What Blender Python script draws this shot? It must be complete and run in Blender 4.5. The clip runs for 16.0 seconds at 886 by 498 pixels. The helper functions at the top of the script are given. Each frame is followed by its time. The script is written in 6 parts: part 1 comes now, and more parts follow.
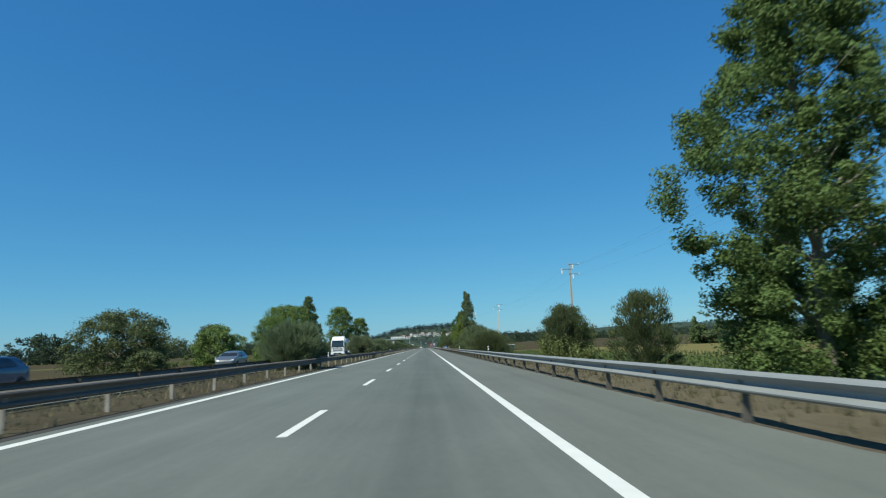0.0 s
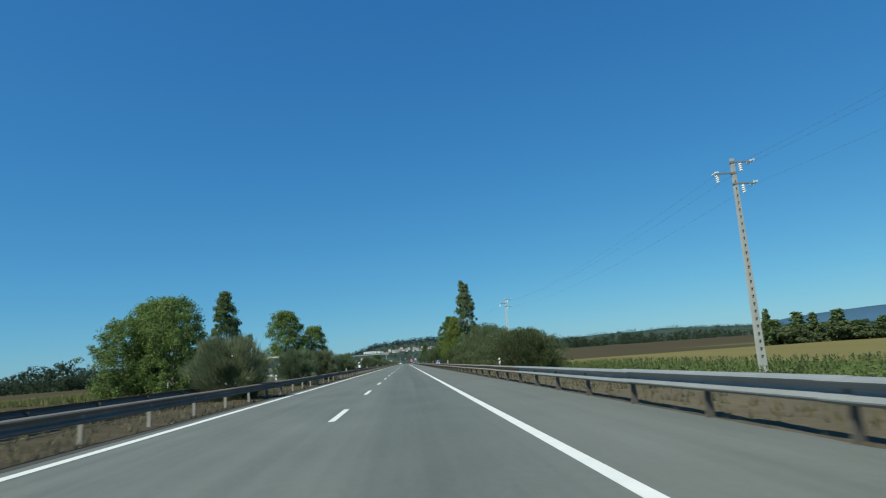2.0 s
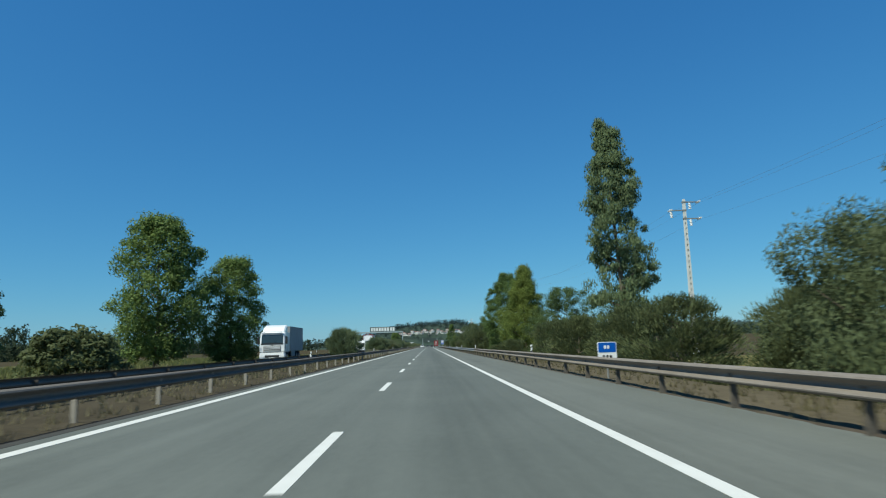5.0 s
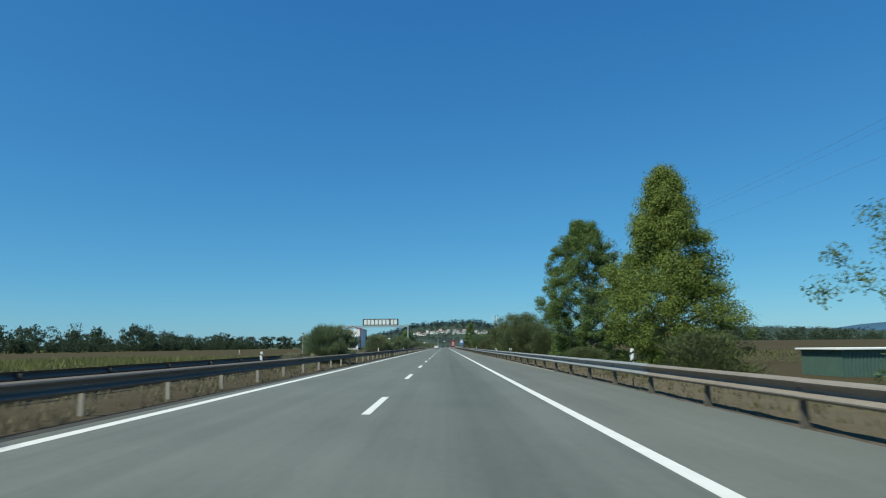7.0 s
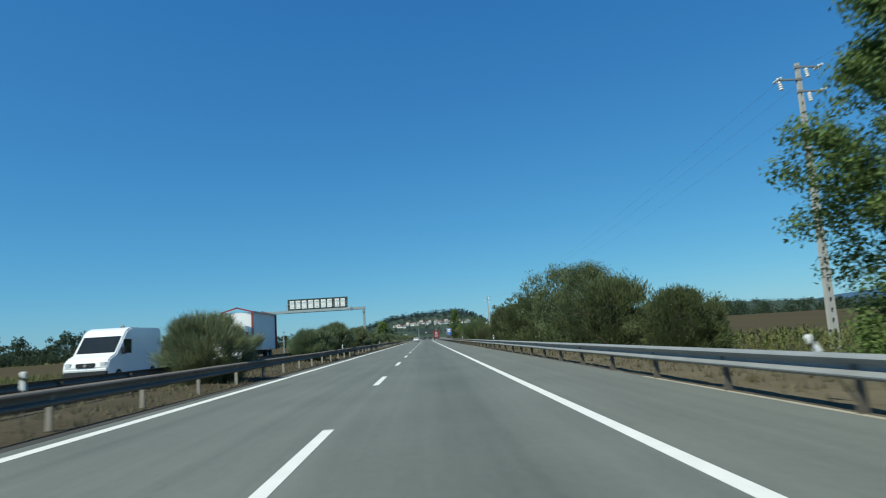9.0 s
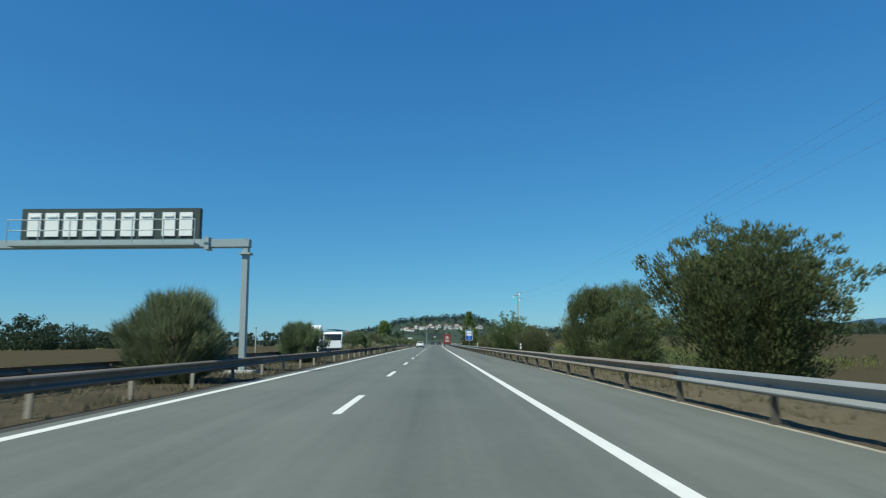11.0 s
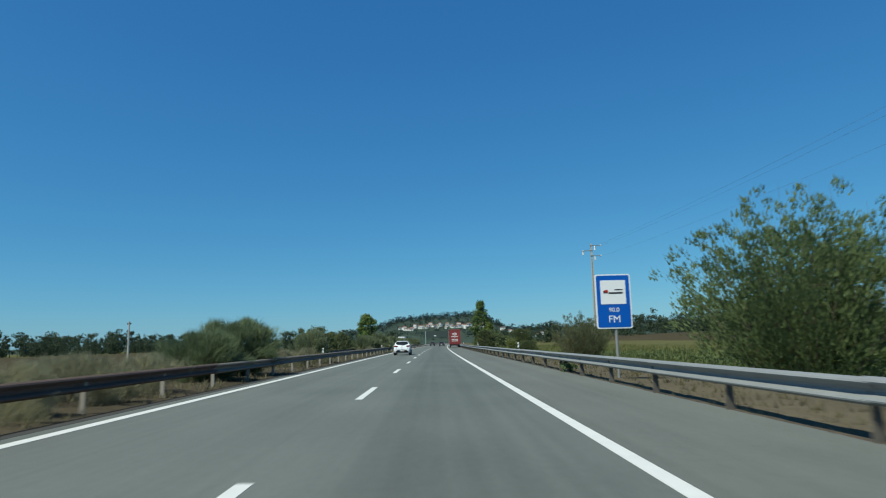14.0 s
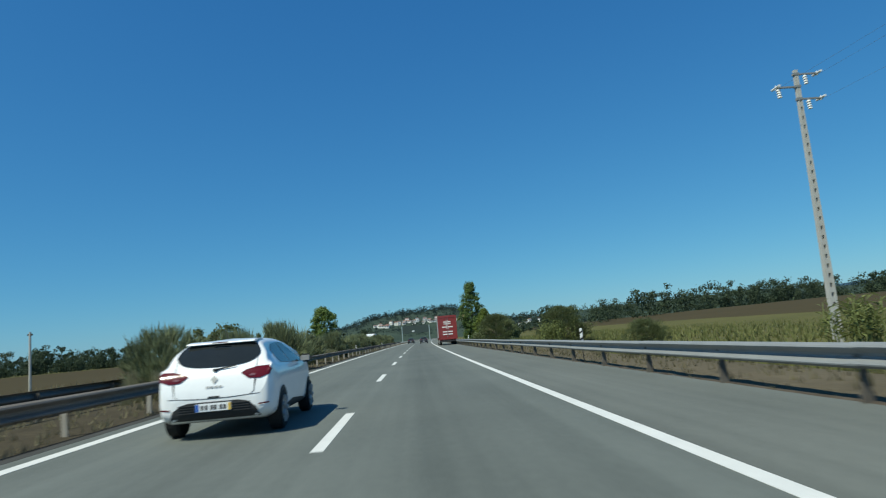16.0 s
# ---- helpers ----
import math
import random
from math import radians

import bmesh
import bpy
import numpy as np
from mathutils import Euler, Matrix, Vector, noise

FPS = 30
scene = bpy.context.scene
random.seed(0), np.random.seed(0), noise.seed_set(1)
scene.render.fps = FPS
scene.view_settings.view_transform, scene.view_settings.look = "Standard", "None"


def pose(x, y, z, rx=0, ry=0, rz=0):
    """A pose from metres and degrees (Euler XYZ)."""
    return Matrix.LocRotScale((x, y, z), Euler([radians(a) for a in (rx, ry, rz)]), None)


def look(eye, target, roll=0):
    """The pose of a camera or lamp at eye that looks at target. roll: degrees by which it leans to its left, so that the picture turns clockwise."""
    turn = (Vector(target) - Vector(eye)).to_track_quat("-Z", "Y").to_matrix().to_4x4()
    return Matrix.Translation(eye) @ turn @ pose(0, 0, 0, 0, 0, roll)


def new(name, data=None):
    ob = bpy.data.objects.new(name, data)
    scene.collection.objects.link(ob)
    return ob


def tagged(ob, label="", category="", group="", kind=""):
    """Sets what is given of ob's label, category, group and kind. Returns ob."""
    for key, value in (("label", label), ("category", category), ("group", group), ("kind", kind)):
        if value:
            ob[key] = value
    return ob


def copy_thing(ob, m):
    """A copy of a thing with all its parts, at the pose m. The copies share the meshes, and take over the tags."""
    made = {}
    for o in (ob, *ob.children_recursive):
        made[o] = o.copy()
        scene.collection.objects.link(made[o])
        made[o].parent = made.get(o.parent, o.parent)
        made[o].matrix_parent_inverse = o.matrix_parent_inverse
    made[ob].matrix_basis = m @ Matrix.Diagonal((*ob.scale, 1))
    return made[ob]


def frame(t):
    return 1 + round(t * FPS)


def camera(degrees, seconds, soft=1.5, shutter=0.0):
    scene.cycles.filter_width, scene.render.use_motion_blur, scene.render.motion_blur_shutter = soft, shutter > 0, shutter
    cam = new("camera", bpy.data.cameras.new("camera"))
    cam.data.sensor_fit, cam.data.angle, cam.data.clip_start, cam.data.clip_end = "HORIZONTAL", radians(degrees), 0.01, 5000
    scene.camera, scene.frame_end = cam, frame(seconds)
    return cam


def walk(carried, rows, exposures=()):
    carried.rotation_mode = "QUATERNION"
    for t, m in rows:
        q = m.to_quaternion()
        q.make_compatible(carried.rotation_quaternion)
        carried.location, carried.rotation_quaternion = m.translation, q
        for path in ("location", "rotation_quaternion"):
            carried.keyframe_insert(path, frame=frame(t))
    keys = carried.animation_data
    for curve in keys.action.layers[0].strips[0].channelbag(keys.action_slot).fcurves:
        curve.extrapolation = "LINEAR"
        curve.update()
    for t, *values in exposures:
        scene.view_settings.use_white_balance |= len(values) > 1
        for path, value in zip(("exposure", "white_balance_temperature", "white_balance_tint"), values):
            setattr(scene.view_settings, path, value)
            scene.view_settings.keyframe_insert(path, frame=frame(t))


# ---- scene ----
cam = camera(68.57, 16.0, 1.15, 0.15)
PATH = [
    (0.0, pose(2.124, -9.703, 1.210, 98.497, 2.106, -1.459)),
    (0.5, pose(2.024, 5.062, 1.210, 98.954, 2.048, -2.165)),
    (1.0, pose(2.012, 19.381, 1.210, 99.115, 3.524, -2.682)),
    (1.5, pose(1.894, 33.734, 1.210, 99.954, 2.760, -2.869)),
    (2.0, pose(1.773, 48.057, 1.210, 99.676, 4.124, -3.249)),
    (2.5, pose(1.601, 62.584, 1.210, 98.982, 5.696, -4.150)),
    (3.0, pose(1.464, 76.549, 1.210, 98.708, 4.979, -4.156)),
    (3.5, pose(1.396, 90.985, 1.210, 98.940, 5.305, -4.289)),
    (4.0, pose(1.338, 105.254, 1.210, 98.538, 3.921, -3.898)),
    (4.5, pose(1.312, 119.600, 1.210, 98.399, 2.655, -2.946)),
    (4.7, pose(1.318, 125.340, 1.210, 98.380, 2.300, -2.000)),
    (6.8, pose(1.420, 185.460, 1.210, 98.450, 0.450, 0.000)),
    (7.0, pose(1.421, 191.203, 1.210, 98.481, 0.453, 0.099)),
    (7.5, pose(1.419, 205.552, 1.210, 98.721, 1.205, -0.226)),
    (8.0, pose(1.386, 220.092, 1.210, 98.738, 2.458, -1.229)),
    (8.5, pose(1.413, 234.337, 1.210, 98.475, 3.076, -1.518)),
    (9.0, pose(1.443, 248.530, 1.210, 97.672, 3.465, -1.498)),
    (9.2, pose(1.455, 254.270, 1.210, 98.550, 3.300, -2.050)),
    (11.3, pose(1.735, 314.520, 1.210, 98.160, 0.100, -0.370)),
    (11.5, pose(1.751, 320.255, 1.210, 98.508, 0.092, -0.073)),
    (12.0, pose(1.872, 334.924, 1.210, 98.427, 0.303, -0.094)),
    (12.5, pose(1.896, 348.892, 1.210, 98.660, -0.441, 0.077)),
    (13.0, pose(1.874, 363.206, 1.210, 98.604, 0.126, -0.450)),
    (13.5, pose(1.790, 377.431, 1.210, 98.350, 0.358, -0.392)),
    (14.0, pose(1.730, 391.636, 1.210, 98.178, 1.410, -0.672)),
    (14.5, pose(1.668, 406.034, 1.210, 97.908, 2.305, -0.892)),
    (15.0, pose(1.551, 420.309, 1.210, 97.453, 3.275, -1.248)),
    (15.5, pose(1.409, 434.994, 1.210, 97.572, 4.285, -2.149)),
    (16.0, pose(1.266, 449.311, 1.210, 97.666, 4.806, -2.633)),
]
walk(cam, PATH, [(0.0, 0.17, 6700, 2.0), (2.0, 0.08, 6700, 2.0), (4.5, 0.08, 6700, 2.0), (7.0, 0.15, 6700, 2.0), (11.5, 0.15, 6700, 2.0), (12.8, 0.03, 6700, 2.0), (16.0, 0.02, 6700, 2.0)])

# ---- world and sun ----
world = bpy.data.worlds.new("sky_world")
scene.world = world
world.use_nodes = True
wn = world.node_tree.nodes
sky = wn.new("ShaderNodeTexSky")
sky.sky_type = "NISHITA"
sky.sun_disc = False
sky.sun_elevation = radians(50)
sky.sun_rotation = radians(232)
sky.air_density, sky.dust_density, sky.ozone_density, sky.altitude = 1.0, 0.6, 10.0, 1000
wn["Background"].inputs["Strength"].default_value = 0.15
tone = wn.new("ShaderNodeMix")
tone.data_type, tone.blend_type = "RGBA", "MULTIPLY"
tone.inputs["Factor"].default_value = 1.0
tone.inputs["B"].default_value = (0.355, 0.857, 1.61, 1)
split, joined = wn.new("ShaderNodeSeparateColor"), wn.new("ShaderNodeCombineColor")
world.node_tree.links.new(sky.outputs[0], split.inputs[0])
for k, e in enumerate((1.06, 0.76, 0.515)):
    # summer haze: blue and green climb less towards the horizon than in clear air
    pw = wn.new("ShaderNodeMath")
    pw.operation = "POWER"
    pw.inputs[1].default_value = e
    world.node_tree.links.new(split.outputs[k], pw.inputs[0])
    world.node_tree.links.new(pw.outputs[0], joined.inputs[k])
world.node_tree.links.new(joined.outputs[0], tone.inputs["A"])
world.node_tree.links.new(tone.outputs["Result"], wn["Background"].inputs["Color"])
sun = new("sun", bpy.data.lights.new("sun", "SUN"))
sun.data.energy, sun.data.angle, sun.data.color = 5.0, radians(0.5), (1.0, 0.985, 0.88)
sun.matrix_world = look((-54, -48, 100), (0, 0, 0))

rng = np.random.default_rng(7)


# ---- materials ----
def mat(name, col, col2=None, rough=0.8, metal=0.0, scale=3.0, fine=40.0, bump=0.0, spec=0.3, island=0.0, leaf=0.0, contrast=0.5, stretch=None):
    """A two-scale noisy surface between two colours, with fine relief; island: shift of tone from piece to piece; leaf: light let through."""
    m = bpy.data.materials.new(name)
    m.use_nodes = True
    nt = m.node_tree
    b = nt.nodes["Principled BSDF"]
    L = nt.links.new
    b.inputs["Roughness"].default_value = rough
    b.inputs["Metallic"].default_value = metal
    b.inputs["Specular IOR Level"].default_value = spec if rough < 0.9 else 0.04
    col2 = col2 or tuple(c * 0.75 for c in col)
    tc = nt.nodes.new("ShaderNodeNewGeometry")
    mp = nt.nodes.new("ShaderNodeMapping")
    mp.inputs["Scale"].default_value = stretch or (1, 1, 1)
    L(tc.outputs["Position"], mp.inputs["Vector"])
    n1 = nt.nodes.new("ShaderNodeTexNoise")
    n1.inputs["Scale"].default_value, n1.inputs["Detail"].default_value = scale, 4
    n2 = nt.nodes.new("ShaderNodeTexNoise")
    n2.inputs["Scale"].default_value, n2.inputs["Detail"].default_value = fine, 3
    L(mp.outputs[0], n1.inputs["Vector"])
    L(mp.outputs[0], n2.inputs["Vector"])
    ad = nt.nodes.new("ShaderNodeMath")
    ad.operation = "ADD"
    L(n1.outputs["Fac"], ad.inputs[0])
    L(n2.outputs["Fac"], ad.inputs[1])
    rm = nt.nodes.new("ShaderNodeMapRange")
    rm.inputs["From Min"].default_value, rm.inputs["From Max"].default_value = 1 - contrast, 1 + contrast
    L(ad.outputs[0], rm.inputs["Value"])
    mx = nt.nodes.new("ShaderNodeMix")
    mx.data_type = "RGBA"
    mx.inputs["A"].default_value, mx.inputs["B"].default_value = (*col, 1), (*col2, 1)
    L(rm.outputs[0], mx.inputs["Factor"])
    out = mx.outputs["Result"]
    if island:
        hs = nt.nodes.new("ShaderNodeHueSaturation")
        r2 = nt.nodes.new("ShaderNodeMapRange")
        r2.inputs["To Min"].default_value, r2.inputs["To Max"].default_value = 1 - island, 1 + island
        L(tc.outputs["Random Per Island"], r2.inputs["Value"])
        L(r2.outputs[0], hs.inputs["Value"])
        L(out, hs.inputs["Color"])
        out = hs.outputs["Color"]
    L(out, b.inputs["Base Color"])
    if bump:
        bp = nt.nodes.new("ShaderNodeBump")
        bp.inputs["Strength"].default_value, bp.inputs["Distance"].default_value = bump, 0.02
        L(n2.outputs["Fac"], bp.inputs["Height"])
        L(bp.outputs[0], b.inputs["Normal"])
    if leaf:
        tr = nt.nodes.new("ShaderNodeBsdfTranslucent")
        ms = nt.nodes.new("ShaderNodeMixShader")
        ms.inputs[0].default_value = leaf
        L(out, tr.inputs["Color"])
        L(b.outputs[0], ms.inputs[1])
        L(tr.outputs[0], ms.inputs[2])
        L(ms.outputs[0], nt.nodes["Material Output"].inputs["Surface"])
    return m


def asphalt():
    """Worn asphalt: fine stones, long lighter and darker wheel streaks, faint blotches."""
    m = bpy.data.materials.new("asphalt")
    m.use_nodes = True
    nt = m.node_tree
    L = nt.links.new
    b = nt.nodes["Principled BSDF"]
    b.inputs["Roughness"].default_value, b.inputs["Specular IOR Level"].default_value = 0.85, 0.3
    g = nt.nodes.new("ShaderNodeNewGeometry")
    total = None
    for stretch, scale, detail, weight in (((0.9, 0.012, 1), 1.3, 3, 0.55), ((3.5, 0.03, 1), 1.0, 2, 0.35), ((1, 0.5, 1), 0.5, 4, 0.5), ((1, 1, 1), 70, 2, 0.75), ((1, 0.6, 1), 9, 3, 0.3)):
        mp = nt.nodes.new("ShaderNodeMapping")
        mp.inputs["Scale"].default_value = stretch
        n = nt.nodes.new("ShaderNodeTexNoise")
        n.inputs["Scale"].default_value, n.inputs["Detail"].default_value = scale, detail
        L(g.outputs["Position"], mp.inputs["Vector"])
        L(mp.outputs[0], n.inputs["Vector"])
        k = nt.nodes.new("ShaderNodeMath")
        k.operation = "MULTIPLY_ADD"
        k.inputs[1].default_value = weight
        L(n.outputs["Fac"], k.inputs[0])
        if total is None:
            k.inputs[2].default_value = 0.0
        else:
            L(total, k.inputs[2])
        total = k.outputs[0]
        if scale == 70:
            bp = nt.nodes.new("ShaderNodeBump")
            bp.inputs["Strength"].default_value, bp.inputs["Distance"].default_value = 0.3, 0.01
            L(n.outputs["Fac"], bp.inputs["Height"])
            L(bp.outputs[0], b.inputs["Normal"])
    ramp = nt.nodes.new("ShaderNodeValToRGB")
    ramp.color_ramp.elements[0].position, ramp.color_ramp.elements[0].color = 0.30, (0.074, 0.083, 0.075, 1)
    ramp.color_ramp.elements[1].position, ramp.color_ramp.elements[1].color = 0.72, (0.174, 0.190, 0.172, 1)
    fit = nt.nodes.new("ShaderNodeMath")
    fit.operation = "DIVIDE"
    fit.inputs[1].default_value = 2.45
    L(total, fit.inputs[0])
    # oil-darkened middle of the slow lane
    sp = nt.nodes.new("ShaderNodeSeparateXYZ")
    L(g.outputs["Position"], sp.inputs[0])
    near = nt.nodes.new("ShaderNodeMath")
    near.operation = "SUBTRACT"
    near.inputs[1].default_value = 2.0
    L(sp.outputs[0], near.inputs[0])
    size = nt.nodes.new("ShaderNodeMath")
    size.operation = "ABSOLUTE"
    L(near.outputs[0], size.inputs[0])
    oil = nt.nodes.new("ShaderNodeMapRange")
    oil.interpolation_type = "SMOOTHSTEP"
    oil.inputs["From Min"].default_value, oil.inputs["From Max"].default_value = 0.3, 1.7
    oil.inputs["To Min"].default_value, oil.inputs["To Max"].default_value = -0.075, 0.0
    L(size.outputs[0], oil.inputs["Value"])
    both = nt.nodes.new("ShaderNodeMath")
    L(fit.outputs[0], both.inputs[0])
    L(oil.outputs[0], both.inputs[1])
    # traffic has polished and darkened the lanes; the shoulder stays paler and dustier
    lanes = nt.nodes.new("ShaderNodeMapRange")
    lanes.inputs["From Min"].default_value, lanes.inputs["From Max"].default_value = 3.55, 3.9
    lanes.inputs["To Min"].default_value, lanes.inputs["To Max"].default_value = 0.0, 1.0
    L(sp.outputs[0], lanes.inputs["Value"])
    worn = nt.nodes.new("ShaderNodeMath")
    worn.operation = "MULTIPLY_ADD"
    worn.inputs[1].default_value, worn.inputs[2].default_value = 0.02, -0.025
    L(lanes.outputs[0], worn.inputs[0])
    sum2 = nt.nodes.new("ShaderNodeMath")
    L(both.outputs[0], sum2.inputs[0])
    L(worn.outputs[0], sum2.inputs[1])
    L(sum2.outputs[0], ramp.inputs[0])
    dust = nt.nodes.new("ShaderNodeMix")
    dust.data_type, dust.blend_type = "RGBA", "MULTIPLY"
    dust.inputs["B"].default_value = (1.0, 0.97, 0.95, 1)
    L(lanes.outputs[0], dust.inputs["Factor"])
    L(ramp.outputs[0], dust.inputs["A"])
    L(dust.outputs["Result"], b.inputs["Base Color"])
    return m


M_ASPHALT = asphalt()
M_RUST = mat("rusty_steel", (0.265, 0.238, 0.208), (0.13, 0.105, 0.085), 0.75, 0.1, scale=0.7, fine=18, bump=0.08)
M_PAINT = mat("road_paint", (0.67, 0.67, 0.64), (0.52, 0.52, 0.50), 0.7, scale=2.5, fine=60, bump=0.1)
M_STEEL = mat("galvanised_steel", (0.265, 0.276, 0.28), (0.175, 0.185, 0.188), 0.6, 0.08, scale=1.2, fine=30, bump=0.04, spec=0.2)
M_OLDSTEEL = mat("weathered_steel", (0.215, 0.195, 0.172), (0.125, 0.108, 0.09), 0.8, 0.05, scale=0.6, fine=20, bump=0.08, spec=0.15)
M_BROWNSTEEL = mat("rust_brown_steel", (0.145, 0.105, 0.088), (0.075, 0.05, 0.042), 0.8, 0.05, scale=0.7, fine=18, bump=0.08, spec=0.1)
M_PALEPOST = mat("pale_post_steel", (0.36, 0.34, 0.30), (0.24, 0.22, 0.19), 0.75, 0.05, scale=4, fine=40, bump=0.05)
# post steel, browned and darkened to include the shade on the posts
M_POST = mat("post_steel", (0.15, 0.135, 0.115), (0.075, 0.065, 0.055), 0.7, 0.2, scale=4, fine=40, bump=0.05)
M_VERGE = mat("dry_verge", (0.092, 0.077, 0.052), (0.036, 0.031, 0.022), 0.95, scale=0.5, fine=7, bump=0.6, contrast=0.4)
M_BANK = mat("grassy_bank", (0.135, 0.113, 0.077), (0.080, 0.067, 0.045), 0.95, scale=0.35, fine=5, bump=0.5, contrast=0.4)
# edge soil, its dark brown also standing in for the guardrail's shadow line
M_SOIL = mat("soil_with_rail_shade", (0.105, 0.086, 0.066), (0.045, 0.037, 0.03), 0.95, scale=1.6, fine=14, bump=0.6, contrast=0.3)
M_SAND = mat("sandy_edge", (0.40, 0.365, 0.29), (0.22, 0.195, 0.15), 0.95, scale=1.2, fine=12, bump=0.4)
M_TAN = mat("stubble_field", (0.17, 0.147, 0.058), (0.125, 0.108, 0.042), 0.95, scale=0.05, fine=1.6, bump=0.5, stretch=(1, 0.15, 1))
M_BROWN = mat("ripe_field", (0.071, 0.057, 0.031), (0.049, 0.041, 0.023), 0.95, scale=0.06, fine=1.3, bump=0.6, stretch=(1, 0.12, 1))
M_GREEN = mat("green_field", (0.085, 0.115, 0.03), (0.055, 0.08, 0.02), 0.95, scale=0.06, fine=1.5, bump=0.6)
M_MEADOW = mat("rough_meadow", (0.12, 0.11, 0.045), (0.072, 0.075, 0.03), 0.95, scale=0.05, fine=1.0, bump=0.6)
# hill slope: green pushed towards blue, distance haze put into the colour
M_WOODS = mat("hazy_wooded_slope", (0.056, 0.080, 0.062), (0.028, 0.042, 0.034), 1.0, scale=0.03, fine=0.16, bump=0.8, contrast=0.3)
# the mountain's blue is aerial haze painted as its own colour
M_MOUNT = mat("haze_blue_mountain", (0.055, 0.115, 0.18), (0.045, 0.095, 0.155), 1.0, scale=0.003, fine=0.02)
M_BARK = mat("grey_bark", (0.20, 0.17, 0.13), (0.10, 0.085, 0.065), 0.95, scale=3, fine=18, bump=0.5)
M_PALEBARK = mat("pale_bark", (0.34, 0.31, 0.26), (0.17, 0.15, 0.12), 0.9, scale=3, fine=18, bump=0.4)


def leafmat(name, a, b, island=0.22):
    return mat(name, a, b, 0.6, scale=0.5, fine=3, island=island, leaf=0.36, spec=0.15)


L_POPLAR = leafmat("poplar_leaf", (0.142, 0.205, 0.066), (0.086, 0.135, 0.044))
L_DARKPOP = leafmat("dark_poplar_leaf", (0.15, 0.205, 0.085), (0.095, 0.14, 0.057))
L_ROUND = leafmat("broad_leaf", (0.18, 0.25, 0.075), (0.115, 0.17, 0.052))
L_YELLOW = leafmat("yellowing_leaf", (0.20, 0.245, 0.06), (0.125, 0.172, 0.043))
L_SHRUB = leafmat("broom_twig", (0.20, 0.25, 0.135), (0.125, 0.163, 0.084))
L_DRYSHRUB = leafmat("dry_broom_twig", (0.22, 0.255, 0.14), (0.145, 0.165, 0.088))
L_OLIVE = leafmat("willow_leaf", (0.137, 0.162, 0.072), (0.082, 0.102, 0.045))
L_LOMB = leafmat("lombardy_leaf", (0.18, 0.23, 0.115), (0.12, 0.165, 0.08))
L_PALE = leafmat("pale_dry_twig", (0.33, 0.32, 0.20), (0.21, 0.205, 0.125))
L_ACACIA = leafmat("feathery_leaf", (0.125, 0.178, 0.072), (0.08, 0.125, 0.05))
L_LOOSE = leafmat("loose_willow_leaf", (0.175, 0.185, 0.092), (0.12, 0.128, 0.066))
L_LACE = leafmat("lacy_acacia_leaf", (0.165, 0.215, 0.09), (0.11, 0.155, 0.065))
L_FEATHER = leafmat("acacia_leaf", (0.138, 0.17, 0.08), (0.09, 0.115, 0.054))
L_REED = leafmat("cane_leaf", (0.22, 0.25, 0.10), (0.14, 0.17, 0.06))
L_CORN = leafmat("maize_leaf", (0.10, 0.14, 0.042), (0.165, 0.155, 0.06))
L_CROP = leafmat("green_crop_leaf", (0.10, 0.14, 0.052), (0.14, 0.165, 0.062))
# foliage of the far hill, its base colour blued to carry haze
L_HILL = leafmat("haze_blue_foliage", (0.044, 0.068, 0.060), (0.030, 0.047, 0.042), 0.3)
L_STRAW = leafmat("dry_grass_blade", (0.25, 0.225, 0.135), (0.14, 0.125, 0.072))
L_WOODS = leafmat("wood_leaf", (0.064, 0.090, 0.052), (0.042, 0.062, 0.036), 0.35)


# ---- mesh helpers ----
def mesh_ob(name, verts, faces, material, parent=None, smooth=False):
    me = bpy.data.meshes.new(name)
    me.from_pydata([tuple(v) for v in verts], [], [tuple(int(i) for i in f) for f in faces])
    if material:
        for k in material if isinstance(material, (list, tuple)) else (material,):
            me.materials.append(k)
    if smooth:
        me.polygons.foreach_set("use_smooth", [True] * len(me.polygons))
    ob = new(name, me)
    ob.parent = parent
    return ob


def quads_ob(name, V, material, parent=None):
    """Many loose triangles or quads from an array of shape (n, 3 or 4, 3)."""
    n, k = V.shape[:2]
    me = bpy.data.meshes.new(name)
    me.vertices.add(n * k)
    me.vertices.foreach_set("co", np.ascontiguousarray(V, dtype=np.float32).ravel())
    me.loops.add(n * k)
    me.loops.foreach_set("vertex_index", np.arange(n * k, dtype=np.int32))
    me.polygons.add(n)
    me.polygons.foreach_set("loop_start", np.arange(0, n * k, k, dtype=np.int32))
    me.update(calc_edges=True)
    me.validate()
    me.materials.append(material)
    ob = new(name, me)
    ob.parent = parent
    return ob


def part(name, bm, material, parent, label=""):
    me = bpy.data.meshes.new(name)
    bm.to_mesh(me)
    bm.free()
    me.materials.append(material)
    ob = new(name, me)
    ob.parent = parent
    if label:
        tagged(ob, label)
    return ob


def share(ob, parent, x, y, z=0.0, rz=0.0):
    """Another piece on the same mesh."""
    o = bpy.data.objects.new(ob.name.split(".")[0], ob.data)
    scene.collection.objects.link(o)
    o.parent = parent
    o.matrix_basis = pose(x, y, z, 0, 0, rz)
    return o


